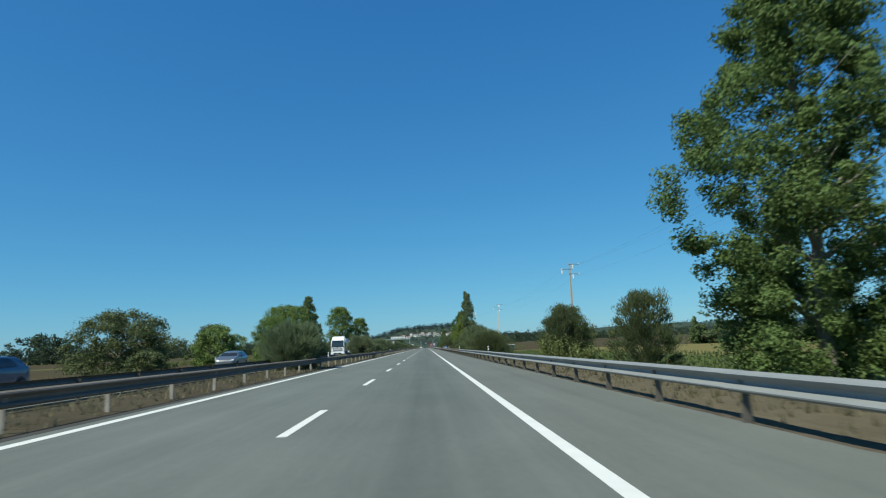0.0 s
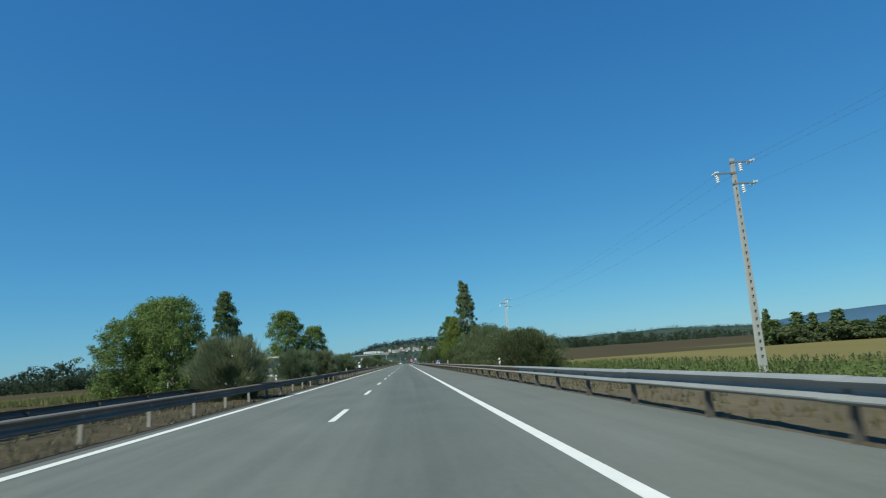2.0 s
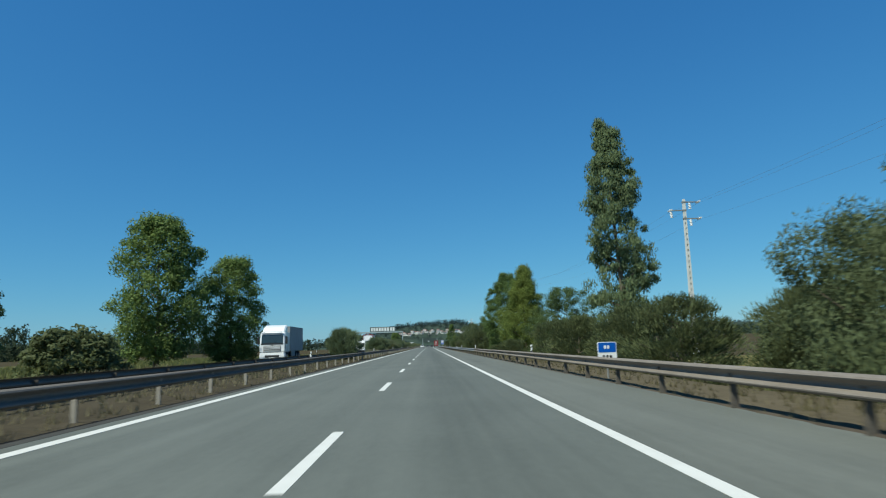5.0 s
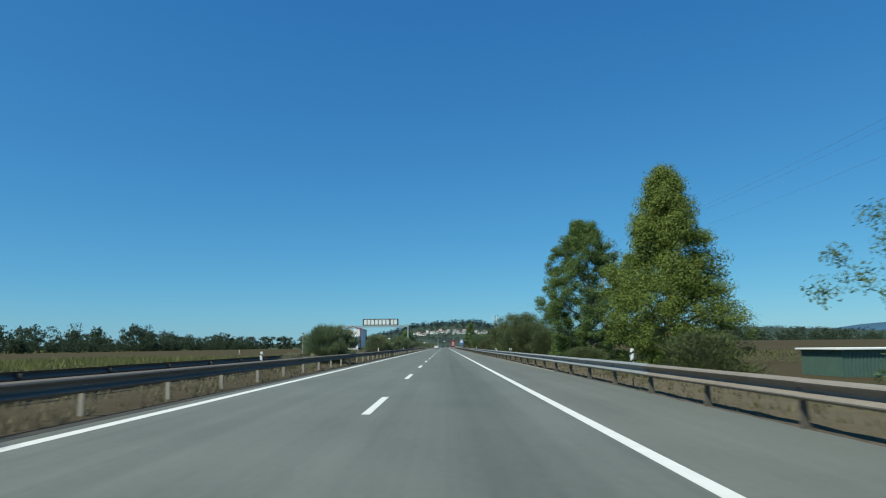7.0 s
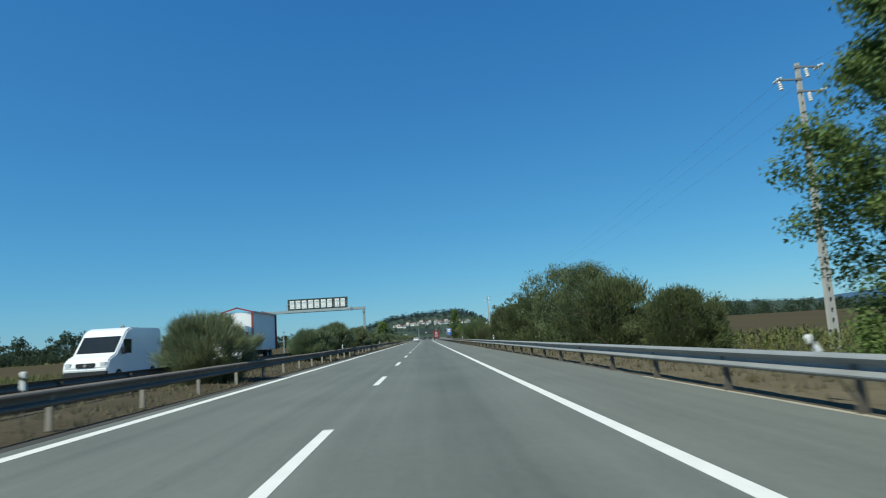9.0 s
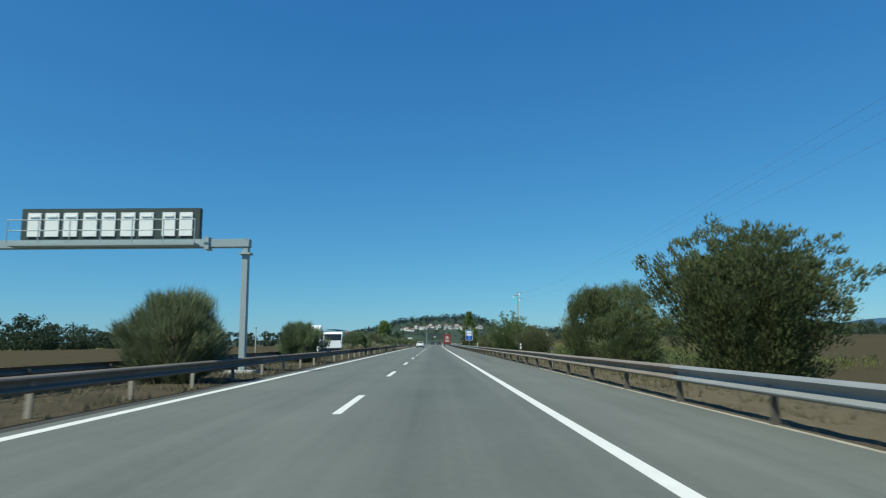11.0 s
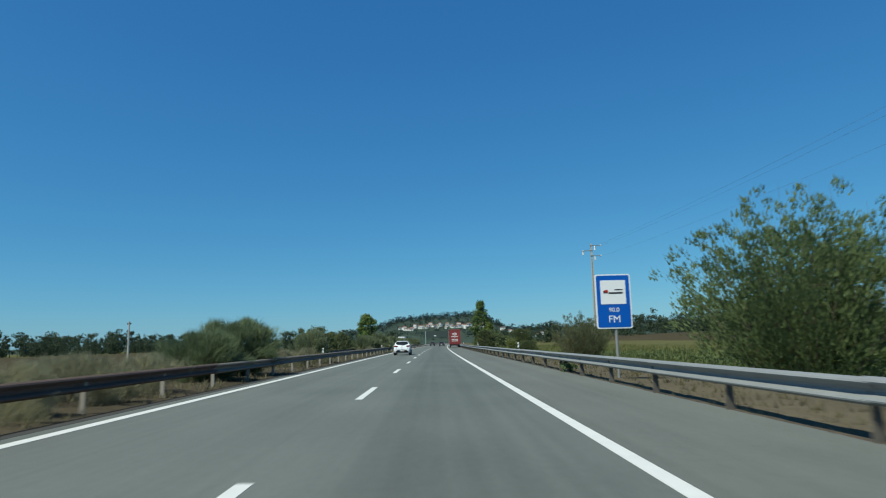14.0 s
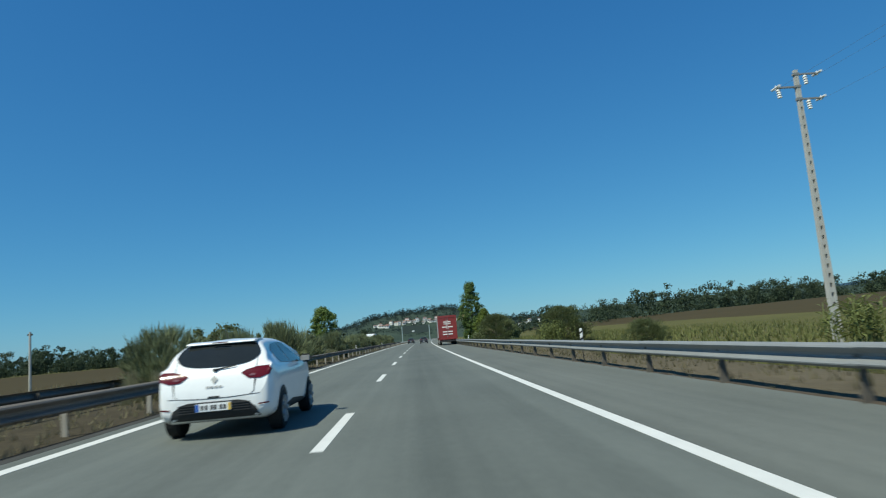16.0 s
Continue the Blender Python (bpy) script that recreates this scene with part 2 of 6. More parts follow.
def box(bm, x0, x1, y0, y1, z0, z1, bevel=0.0):
    m = Matrix.Translation(((x0 + x1) / 2, (y0 + y1) / 2, (z0 + z1) / 2)) @ Matrix.Diagonal((x1 - x0, y1 - y0, z1 - z0, 1))
    g = bmesh.ops.create_cube(bm, size=1, matrix=m)
    if bevel:
        es = list({e for v in g["verts"] for e in v.link_edges})
        bmesh.ops.bevel(bm, geom=es, offset=bevel, segments=2, affect="EDGES")
    return bm


def boxbm(*a, **k):
    return box(bmesh.new(), *a, **k)


def tube(bm, a, b, ra, rb, seg=7):
    """A tapered round bar from a to b."""
    a, b = Vector(a), Vector(b)
    m = (b - a).to_track_quat("Z", "Y").to_matrix().to_4x4()
    m.translation = (a + b) / 2
    bmesh.ops.create_cone(bm, cap_ends=True, segments=seg, radius1=ra, radius2=rb, depth=(b - a).length, matrix=m)
    return bm


def empty(name, x, y, z=0.0, rz=0.0):
    ob = new(name)
    ob.matrix_basis = pose(x, y, z, 0, 0, rz)
    return ob


def off(y):
    """How far the road has bent to the right at y."""
    return max(0.0, y - 430.0) ** 2 / 16000.0 if y < 900 else 13.8 + (y - 900) * 0.0587


# ---- ground ----
def ground_z(u):
    pts = [(-5000, -1.0), (-25.0, -1.0), (-21.0, -0.08), (-8.7, -0.06), (-7.6, 0.0), (-6.4, 0.04), (-4.9, -0.03), (-4.6, -0.08), (6.2, -0.08),
           (6.5, -0.02), (8.2, -0.06), (9.9, -0.14), (13.2, -1.1), (5000, -1.1)]
    xs, zs = zip(*pts)
    return float(np.interp(u, xs, zs))


def ease(v, a, b):
    q = min(1.0, max(0.0, (v - a) / (b - a)))
    return q * q * (3 - 2 * q)


def rise(u, y):
    """The right-hand fields climb a little towards the far woods."""
    return 4.4 * ease(u, 38, 125) * ease(y, 330, 640)


def ground_kind(u, y):
    if 6.9 < u < 13.5:
        return 5
    if -24 < u < 11:
        return 0
    if u > 0:
        if u < 17:
            return 3 if 340 < y < 470 else 4
        if y < 100:
            return 3 if u < 36 else 1
        if y < 160 and u < 36:
            return 3
        if y < 215:
            return 1 if u < 160 else 2
        if y < 340:
            return 2 if u < 120 else 4
        if y > 440 and u < 70:
            return 4
        return 3 if u < 26 else 2
    if u > -34:
        return 4
    if y < 300:
        return 4 if u > -110 and y > 150 else 2
    return 2 if u > -200 else 4


gx = [-4500, -2500, -1200, -700, -450, -300, -200, -150, -100, -70, -50, -40, -34, -29, -25, -23, -21, -19.3, -14, -9, -8.7, -8.2, -7.6, -7, -6.4, -5.8,
      -5.2, -4.9, -4.6, -2, 2, 6.2, 6.5, 7, 7.6, 8.2, 9, 9.9, 11.5, 13.2, 15, 17, 20, 24, 30, 36, 50, 70, 90, 120, 160, 220, 300, 450, 700, 1200, 2500, 4500]
gy = list(range(-200, 960, 6)) + [1000, 1100, 1250, 1500, 2000, 2800, 4600]
gv, gf, gk = [], [], []
for yy in gy:
    for u in gx:
        rough_z = 0.10 * noise.noise((u * 0.35, yy * 0.13, 3.0)) if (u > 8 or u < -21) else 0.03 * noise.noise((u, yy * 0.3, 1.0))
        if -4.7 < u < 6.3 or -19.4 < u < -8.6:
            rough_z = 0
        gv.append((u + off(yy), yy, ground_z(u) + rise(u, yy) + rough_z))
nx = len(gx)
for j in range(len(gy) - 1):
    for i in range(nx - 1):
        gf.append((j * nx + i, j * nx + i + 1, (j + 1) * nx + i + 1, (j + 1) * nx + i))
        gk.append(ground_kind((gx[i] + gx[i + 1]) / 2, (gy[j] + gy[j + 1]) / 2))
ground = mesh_ob("ground", gv, gf, [M_VERGE, M_TAN, M_BROWN, M_GREEN, M_MEADOW, M_BANK], smooth=True)
ground.data.polygons.foreach_set("material_index", gk)
tagged(ground, "flat farmland of dry stubble, green crops and brown verge", "ground", kind="structure")


def strip(name, u0, u1, y0, y1, z0, z1, material, parent=None, step=6.0):
    """A long slab that follows the road."""
    ys = np.arange(y0, y1 + 0.01, step) if y1 - y0 > step else np.array([y0, y1])
    v, f = [], []
    for y in ys:
        o = off(y)
        v += [(u0 + o, y, z0), (u0 + o, y, z1), (u1 + o, y, z1), (u1 + o, y, z0)]
    for k in range(len(ys) - 1):
        a, b = 4 * k, 4 * k + 4
        f += [(a, b, b + 1, a + 1), (a + 1, b + 1, b + 2, a + 2), (a + 2, b + 2, b + 3, a + 3)]
    f += [(0, 1, 2, 3), tuple(4 * (len(ys) - 1) + k for k in (3, 2, 1, 0))]
    return mesh_ob(name, v, f, material, parent)


Y0, Y1 = -60.0, 1180.0
road = tagged(strip("road", -4.72, 6.60, Y0, Y1, -0.2, 0.0, M_ASPHALT), "worn grey asphalt carriageway with two lanes and a shoulder", "road", kind="structure")
road_far = tagged(strip("road", -19.3, -8.75, Y0, Y1, -0.2, 0.0, M_ASPHALT), "grey asphalt carriageway for the oncoming traffic", "road", kind="structure")
strip("edge_line", 3.615, 3.80, Y0, Y1, -0.01, 0.004, M_PAINT, road)
strip("edge_line", -4.09, -3.85, Y0, Y1, -0.01, 0.004, M_PAINT, road)
M_OLDTAR = mat("old_tar", (0.075, 0.076, 0.072), (0.048, 0.048, 0.046), 0.9, scale=1.5, fine=30, bump=0.2)
M_NEARBLACK = mat("near_black_strip", (0.026, 0.025, 0.023), (0.045, 0.041, 0.036), 0.95, scale=2.0, fine=20, bump=0.3)
strip("tar_strip", -4.68, -4.42, Y0, 640, -0.01, 0.003, M_OLDTAR, road)
# narrow near-black line along the left edge of the asphalt
strip("dark_edge_line", -4.78, -4.68, Y0, 640, -0.05, 0.004, M_NEARBLACK, road)
strip("edge_line", -9.25, -9.08, Y0, Y1, -0.01, 0.004, M_PAINT, road_far)
strip("edge_line", -16.9, -16.65, Y0, Y1, -0.01, 0.004, M_PAINT, road_far)
dash = part("lane_dash", boxbm(-0.08, 0.08, 0, 4.0, -0.01, 0.004), M_PAINT, road)
dash.matrix_basis = pose(off(-50.8), -50.8, 0)
for n in range(-3, 80):
    y = n * 12.7
    rz = -math.degrees(math.atan((off(y + 2) - off(y - 2)) / 4))
    share(dash, road, off(y), y, 0, rz)
    share(dash, road_far, -12.95 + off(y + 5), y + 5, 0, rz)
for y0, y1 in ((222, 266), (306, 340)):
    tagged(strip("gutter_edge", 6.47, 6.56, y0, y1, -0.15, 0.005, M_SAND), "pale sandy strip along the edge of the asphalt", "gutter", kind="structure")
bank_v, bank_f = [], []
bank_y = np.arange(-24, 600, 0.4)
for j, y in enumerate(bank_y):
    crumb = noise.noise((y * 1.7, 0.0, 4.0)) + 0.5 * noise.noise((y * 5.1, 2.0, 4.0))
    for i, (u, z) in enumerate(((6.50, -0.03), (6.575, 0.006), (6.65, 0.012), (6.78, 0.015), (7.0, 0.02), (7.4, 0.0), (8.0, -0.14))):
        lift = (0.0, 0.012, 0.03, 0.04, 0.04, 0.04, 0.0)[i] * noise.noise((y * 1.3, u * 5.0, 9.0))
        bank_v.append((u + off(y) + 0.07 * crumb * max(0.0, 1 - i / 4), y, z + lift))
    if j:
        for i in range(6):
            q = 7 * j + i
            bank_f.append((q - 7, q - 6, q + 1, q))
verge = tagged(mesh_ob("verge", bank_v, bank_f, [M_BANK, M_SOIL], smooth=True), "low crumbling earth bank along the edge of the asphalt", "verge", kind="structure")
verge.data.polygons.foreach_set("material_index", [1, 1, 0, 0, 0, 0] * (len(bank_y) - 1))
M_SKID = mat("rubber_mark", (0.088, 0.088, 0.084), (0.118, 0.117, 0.111), 0.8, scale=1.5, fine=20)
for u0, y0, y1, d in ((4.72, 343.0, 375.0, 0.012), (4.98, 342.0, 377.0, 0.012)):
    v, f = [], []
    for k in range(33):
        y = y0 + (y1 - y0) * k / 32
        u = u0 + 0.3 * math.sin(k / 32 * 2.6) + d * k
        v += [(u, y, 0.003), (u + 0.10, y, 0.003)]
        if k:
            f.append((2 * k - 2, 2 * k - 1, 2 * k + 1, 2 * k))
    mesh_ob("skid_mark", v, f, M_SKID, road)



# ---- guard rails ----
def w_beam(length, face):
    """One length of steel W-beam along y; face: -1 or 1, the side of its traffic."""
    prof = [(0.02, 0.41), (0.05, 0.420), (0.104, 0.450), (0.108, 0.468), (0.085, 0.494), (0.012, 0.528), (0.0, 0.556), (0.012, 0.590), (0.100, 0.652), (0.108, 0.668), (0.088, 0.694), (0.03, 0.718), (0.0, 0.72)]
    v, f = [], []
    n = len(prof)
    for y in (0.0, length):
        for s in (0.0, -0.006):
            for d, z in prof:
                v.append((face * (d + s), y, z))
    for k in range(n - 1):
        f.append((k, k + 1, 2 * n + k + 1, 2 * n + k))
        f.append((n + k, 3 * n + k, 3 * n + k + 1, n + k + 1))
        f.append((k, n + k, n + k + 1, k + 1))
        f.append((2 * n + k, 2 * n + k + 1, 3 * n + k + 1, 3 * n + k))
    f += [(n - 1, 2 * n - 1, 4 * n - 1, 3 * n - 1), (0, 2 * n, 3 * n, n)]
    return v, f


def guardrail(label, u, face, spacing, phase, y0, y1, steel, post_top=0.66, rusty=(), rust=M_RUST, posts=M_POST, foot=0.085, head=0.025, wide=None):
    base = tagged(empty("guardrail", 0, 0), label, "guardrail")
    seg = spacing * 2
    v, f = w_beam(seg + (0.25 if wide is None else 0.5), face)
    beam = mesh_ob("beam", v, f, steel, base)
    worn = None
    bm = bmesh.new()
    # post behind the beam: a web widened towards the ground to imitate its shadow, two lips, the block-out and its bolt
    c = -0.05 * face
    q = [bm.verts.new(p) for p in ((c - foot, -0.004, -0.25), (c + foot, -0.004, -0.25), (c + head, -0.004, post_top), (c - head, -0.004, post_top))]
    g = bmesh.ops.extrude_face_region(bm, geom=[bm.faces.new(q)])
    bmesh.ops.translate(bm, verts=[v for v in g["geom"] if isinstance(v, bmesh.types.BMVert)], vec=(0, 0.008, 0))
    for e in (-1, 1):
        tube(bm, (c + e * (foot - 0.003), 0.03, -0.25), (c + e * (head - 0.003), 0.03, post_top), 0.012, 0.012, 4)
    bmesh.ops.recalc_face_normals(bm, faces=bm.faces)
    box(bm, -0.012, 0.012, -0.05, 0.05, 0.47, 0.66, bevel=0.004)
    tube(bm, (0.0, 0.0, 0.565), (face * 0.03, 0.0, 0.565), 0.02, 0.014, 6)
    post = part("post", bm, posts, base)
    first = True
    y = phase
    k = 0
    while y < y1:
        if y >= y0:
            jig = (rng.random() - 0.5) * 0.03
            rz = -math.degrees(math.atan((off(y + 2) - off(y - 2)) / 4))
            if first:
                post.matrix_basis = pose(u + off(y), y, 0, 0, 0, rz)
                beam.matrix_basis = pose(u + off(y), y - 0.12, 0, 0, 0, rz)
                first = False
            else:
                o = share(post, base, u + off(y), y, jig)
                o.matrix_basis = pose(u + off(y), y, jig, (rng.random() - 0.5) * 3, (rng.random() - 0.5) * 4, rz)
                if k % 2 == 0:
                    at = (u + off(y) + (k % 4) * 0.002, y - 0.12, jig * 0.5 + 0.002 * (k % 4))
                    if not any(a < y < b for a, b in rusty):
                        share(beam, base, *at, rz)
                    elif worn is None:
                        worn = mesh_ob("beam", v, f, rust, base)
                        worn.matrix_basis = pose(*at, 0, 0, rz)
                    else:
                        share(worn, base, *at, rz)
            k += 1
        y += spacing if wide is None or y < wide[0] else wide[1]
    return base


guardrail("galvanised steel W-beam guardrail on posts beside the shoulder", 6.52, -1, 3.47, -0.52 - 3.47 * 10, -40, 640, M_STEEL, rusty=((72, 204), (318, 372)), wide=(311.0, 3.63))
guardrail("weathered steel guardrail on posts along the dry median", -5.2, 1, 3.8, -36.0, -40, 640, M_OLDSTEEL, rusty=((352, 412),), rust=M_BROWNSTEEL, posts=M_PALEPOST, foot=0.05, head=0.05)
guardrail("weathered steel guardrail facing the oncoming carriageway", -8.15, -1, 4.0, -38.0, -40, 640, M_OLDSTEEL, foot=0.05, head=0.05)


# ---- plants ----
def leaves(cent, rad, per, size, slim=0.55, up=0.0, r=rng, fan=None):
    """Leaf blades scattered in balls round the cluster centres; up: how far they are drawn upright; fan: the depth of the point below ground from which shoots spread."""
    n = len(cent) * per
    c = np.repeat(cent, per, axis=0)
    rr = np.repeat(rad, per)
    d = r.normal(size=(n, 3))
    d /= np.linalg.norm(d, axis=1)[:, None]
    p = c + d * (rr * r.random(n) ** 0.5)[:, None] * np.array([1, 1, 0.8])
    face = d + r.normal(size=(n, 3)) * 0.5 + np.array([0, 0, 0.25])
    if fan is None:
        a = np.cross(face, r.normal(size=(n, 3))) * (1 - up) + np.array([0, 0, 1.6]) * up + r.normal(size=(n, 3)) * 0.25
    else:
        a = p + np.array([0, 0, fan])
        a /= np.linalg.norm(a, axis=1)[:, None]
        a += r.normal(size=(n, 3)) * 0.2
    a /= np.linalg.norm(a, axis=1)[:, None]
    b = np.cross(a, face)
    b /= np.linalg.norm(b, axis=1)[:, None]
    s = size * (0.6 + 0.8 * r.random(n))[:, None]
    w = s * slim
    foot = p - a * s * 0.5
    return np.stack([foot - b * w * 0.5, foot + b * w * 0.5, p + a * s * 0.5], axis=1)


def clusters(n, height, low, radius, r, lump=0.18, shell=0.45, squash=1.0):
    """Cluster centres in a crown whose radius at height k (0..1) is radius(k)."""
    out = []
    ph = r.random(6) * 6.28
    while len(out) < n:
        k = r.random()
        R = radius(k)
        if r.random() > (R / 1.0) ** 1.0 * 1.2 + 0.08:
            continue
        a = r.random() * 6.283
        lobes = 1 + lump * (math.sin(3 * a + ph[0] + 5 * k) + math.sin(5 * a + ph[1] - 9 * k) + 0.8 * math.sin(13 * k + ph[2] + a))
        q = (shell + (1 - shell) * r.random() ** 0.6) * lobes
        out.append((R * q * math.cos(a), R * q * math.sin(a) * squash, k))
    c = np.array(out)
    c[:, 2] = low + c[:, 2] * (height - low)
    return c


def limbs(bm, height, low, rad, tr, n, r, lean=0.0):
    """Trunk in tapering lengths with side limbs."""
    pts = [Vector((0, 0, -0.4))]
    for k in range(1, 6):
        q = k / 5
        pts.append(Vector((lean * q + r.normal() * 0.06 * height / 10, r.normal() * 0.06 * height / 10, height * 0.86 * q)))
    for k in range(5):
        tube(bm, pts[k], pts[k + 1], tr * (1 - k / 5.4), tr * (1 - (k + 1) / 5.4), 8)
    for k in range(n):
        q = 0.15 + 0.75 * (k + r.random()) / n
        seg = min(int(q * 5), 4)
        p = pts[seg].lerp(pts[seg + 1], q * 5 - seg)
        a = r.random() * 6.283
        ln = rad * (0.55 + 0.4 * r.random()) * (1.1 - 0.6 * q)
        m = p + Vector((math.cos(a) * ln * 0.5, math.sin(a) * ln * 0.5, ln * 0.3))
        e = p + Vector((math.cos(a) * ln, math.sin(a) * ln, ln * 0.6))
        t0 = tr * (1 - q) * 0.5 + 0.02
        tube(bm, p, m, t0, t0 * 0.7, 6)
        tube(bm, m, e, t0 * 0.7, t0 * 0.2, 5)
    return bm


def tree(name, seed, x, y, z, height, rad, radius, low=0.12, n=220, per=40, size=0.28, crad=0.6, leafm=None, bark=None, tr=0.2, nl=14, label="", category="tree",
         slim=0.6, up=0.0, shell=0.45, lump=0.16, rz=0.0, group="", lean=0.0, fan=None):
    r = np.random.default_rng(seed)
    base = tagged(empty(name, x, y, z, rz), label, category, group)
    part("trunk", limbs(bmesh.new(), height, low, rad, tr, nl, r, lean), bark or M_BARK, base)
    c = clusters(n, height, low * height, lambda k: rad * radius(k), r, lump, shell)
    c[:, 0] += lean * c[:, 2] / height
    q = leaves(c, crad * (0.6 + 0.8 * r.random(n)), int(per * 1.7), size * 0.82, slim, up, r, fan)
    quads_ob("crown", q, leafm or L_ROUND, base)
    return base


def shrub(name, seed, x, y, z, height, rad, n, per, size, leafm, label, crad=0.3, slim=0.35, bare=0.25, flat=0.42, category="bush"):
    """Many stems that fan out from one stool, leafy all along, with loose tips standing clear of the crown."""
    r = np.random.default_rng(seed)
    base = tagged(empty(name, x, y, z), label, category)
    bm = bmesh.new()
    cent, room = [], []
    for k in range(n):
        a, s = r.random() * 6.283, r.random() ** 0.6
        h = height * (1 - flat * s * s) * (0.62 + 0.38 * r.random())
        reach = rad * s * (0.8 + 0.3 * r.random())
        bow = 0.75 + 0.5 * r.random()
        pts = []
        for q in np.linspace(0, 1, 7):
            w = reach * q ** bow
            pts.append(Vector((math.cos(a) * w + r.normal() * 0.05 * height * q * 0.4, math.sin(a) * w + r.normal() * 0.05 * height * q * 0.4, h * q - 0.1)))
        for i in range(6):
            t0, t1 = 0.032 * (1 - i / 6.4), 0.032 * (1 - (i + 1) / 6.4)
            tube(bm, pts[i], pts[i + 1], t0, t1, 4)
        for q in r.random(17) ** 0.85 * (1 - bare * 0.3) + bare * 0.3:
            i = min(int(q * 6), 5)
            p = pts[i].lerp(pts[i + 1], q * 6 - i)
            j = r.normal(size=3) * 0.09 * height * (1.1 - 0.6 * q)
            cent.append((p.x + j[0], p.y + j[1], max(0.15, p.z + j[2] * 0.6)))
            room.append(crad * (1.25 - 0.72 * q) * (0.7 + 0.6 * r.random()))
    part("stems", bm, M_BARK, base)
    quads_ob("crown", leaves(np.array(cent), np.array(room), per, size, slim, 0.0, r, 1.5), leafm, base)
    return base


def again(ob, x, y, z, rz, sx=1.0, sz=1.0, label=""):
    o = copy_thing(ob, pose(x, y, z, 0, 0, rz) @ Matrix.Diagonal((sx, sx, sz, 1)))
    if label:
        tagged(o, label)
    return o


def dome(k):
    return math.sqrt(max(0.0, 1 - (2 * k - 0.75) ** 2 / 1.6)) if k < 1 else 0


def cone(k):
    return (0.45 + 2.2 * k if k < 0.25 else 1.0 - (k - 0.25) / 0.75 * 0.93)


def column(k):
    return 0.6 + 1.3 * k if k < 0.3 else (1.0 if k < 0.55 else 1.0 - 0.8 * (k - 0.55) / 0.45)


def spindle(k):
    return 0.62 + 2.2 * k if k < 0.17 else (1.0 if k < 0.5 else 1.0 - 0.78 * ((k - 0.5) / 0.5) ** 1.4)


def egg(k):
    return math.sqrt(max(0.03, 1 - ((k - 0.48) / 0.56) ** 2))


def fountain(k):
    return 0.55 + 0.9 * k if k < 0.5 else math.sqrt(max(0.02, 1 - ((k - 0.5) / 0.53) ** 2))


def mound(k):
    return 0.85 + 0.3 * k if k < 0.4 else math.sqrt(max(0.02, 1 - ((k - 0.4) / 0.62) ** 2))


# the row of trees and thickets beyond the right-hand verge
ZF = -1.1
tree("poplar_tree", 1, 16.8, 14.0, ZF, 17.5, 4.1, column, low=0.0, n=580, per=165, size=0.178, crad=0.66, leafm=L_POPLAR, bark=M_PALEBARK, tr=0.32, nl=26, lump=0.22, shell=0.5,
     label="tall leafy poplar with pale trunk behind the guardrail")
tree("poplar_tree", 2, 18.5, 3.0, ZF, 16.0, 4.5, column, low=0.03, n=360, per=70, size=0.23, crad=0.9, leafm=L_POPLAR, bark=M_PALEBARK, tr=0.28, nl=20,
     label="tall leafy poplar with pale trunk behind the guardrail")
bush = tree("willow_bush", 3, 17.3, 35.2, ZF, 5.4, 2.5, mound, low=0.0, n=165, per=80, size=0.28, crad=0.56, shell=0.15, lump=0.07, leafm=L_OLIVE, tr=0.1, nl=16, slim=0.22, fan=0.6,
            label="dense olive-green willow bush on the field edge", category="bush")
again(bush, 17.2, 60.2, ZF, 130, 1.05, 1.02)
bush2 = tree("willow_bush", 4, 16.9, 59.4, ZF, 6.0, 2.9, mound, low=0.0, n=165, per=80, size=0.28, crad=0.60, shell=0.15, leafm=L_OLIVE, tr=0.1, nl=16, slim=0.22, fan=0.6, lump=0.08,
             label="tall olive-green willow bush behind pale canes", category="bush")
hedge = tree("hedgerow_bush", 5, 14.0, 115.0, ZF, 4.5, 3.6, mound, low=0.0, n=240, per=96, size=0.24, shell=0.28, crad=0.7, leafm=L_OLIVE, tr=0.1, nl=18, slim=0.3, fan=1.2, lump=0.2,
             label="tangled olive-green hedgerow thicket beside the guardrail", category="bush")
hedge2 = tree("hedgerow_bush", 6, 14.5, 122.0, ZF, 5.0, 4.4, mound, low=0.0, n=270, per=125, size=0.155, shell=0.28, crad=0.7, leafm=L_FEATHER, tr=0.12, nl=18, slim=0.45, up=0.2, lump=0.2,
              label="tangled dark green hedgerow thicket beside the guardrail", category="bush")
again(hedge, 14.2, 131.0, ZF, 60, 0.95, 1.08)
again(hedge2, 13.8, 138.5, ZF, 200, 0.9, 1.2)
again(hedge2, 13.8, 145.0, ZF, 290, 0.85, 1.36)
again(hedge2, 14.2, 150.5, ZF, 20, 0.8, 1.1)
again(hedge, 14.5, 155.5, ZF, 170, 0.6, 0.85)
again(bush, 12.6, 163.0, ZF, 80, 1.05, 0.75)
again(bush2, 13.0, 170.0, ZF, 10, 1.1, 0.7)
again(bush, 12.4, 182.0, ZF, 200, 1.2, 0.74)
again(bush2, 13.5, 195.0, ZF, 120, 1.1, 0.7)
again(bush, 12.4, 219.0, ZF, 30, 0.9, 0.5)
again(bush2, 13.4, 247.0, ZF, 60, 0.8, 0.34)
tree("lombardy_poplar", 7, 14.9, 177.7, ZF, 17.6, 2.05, spindle, low=0.05, n=440, per=70, size=0.26, crad=0.48, slim=0.36, leafm=L_LOMB, tr=0.25, nl=30, up=0.72, shell=0.2, lump=0.11, lean=-0.8,
     label="slender dark Lombardy poplar leaning a little")
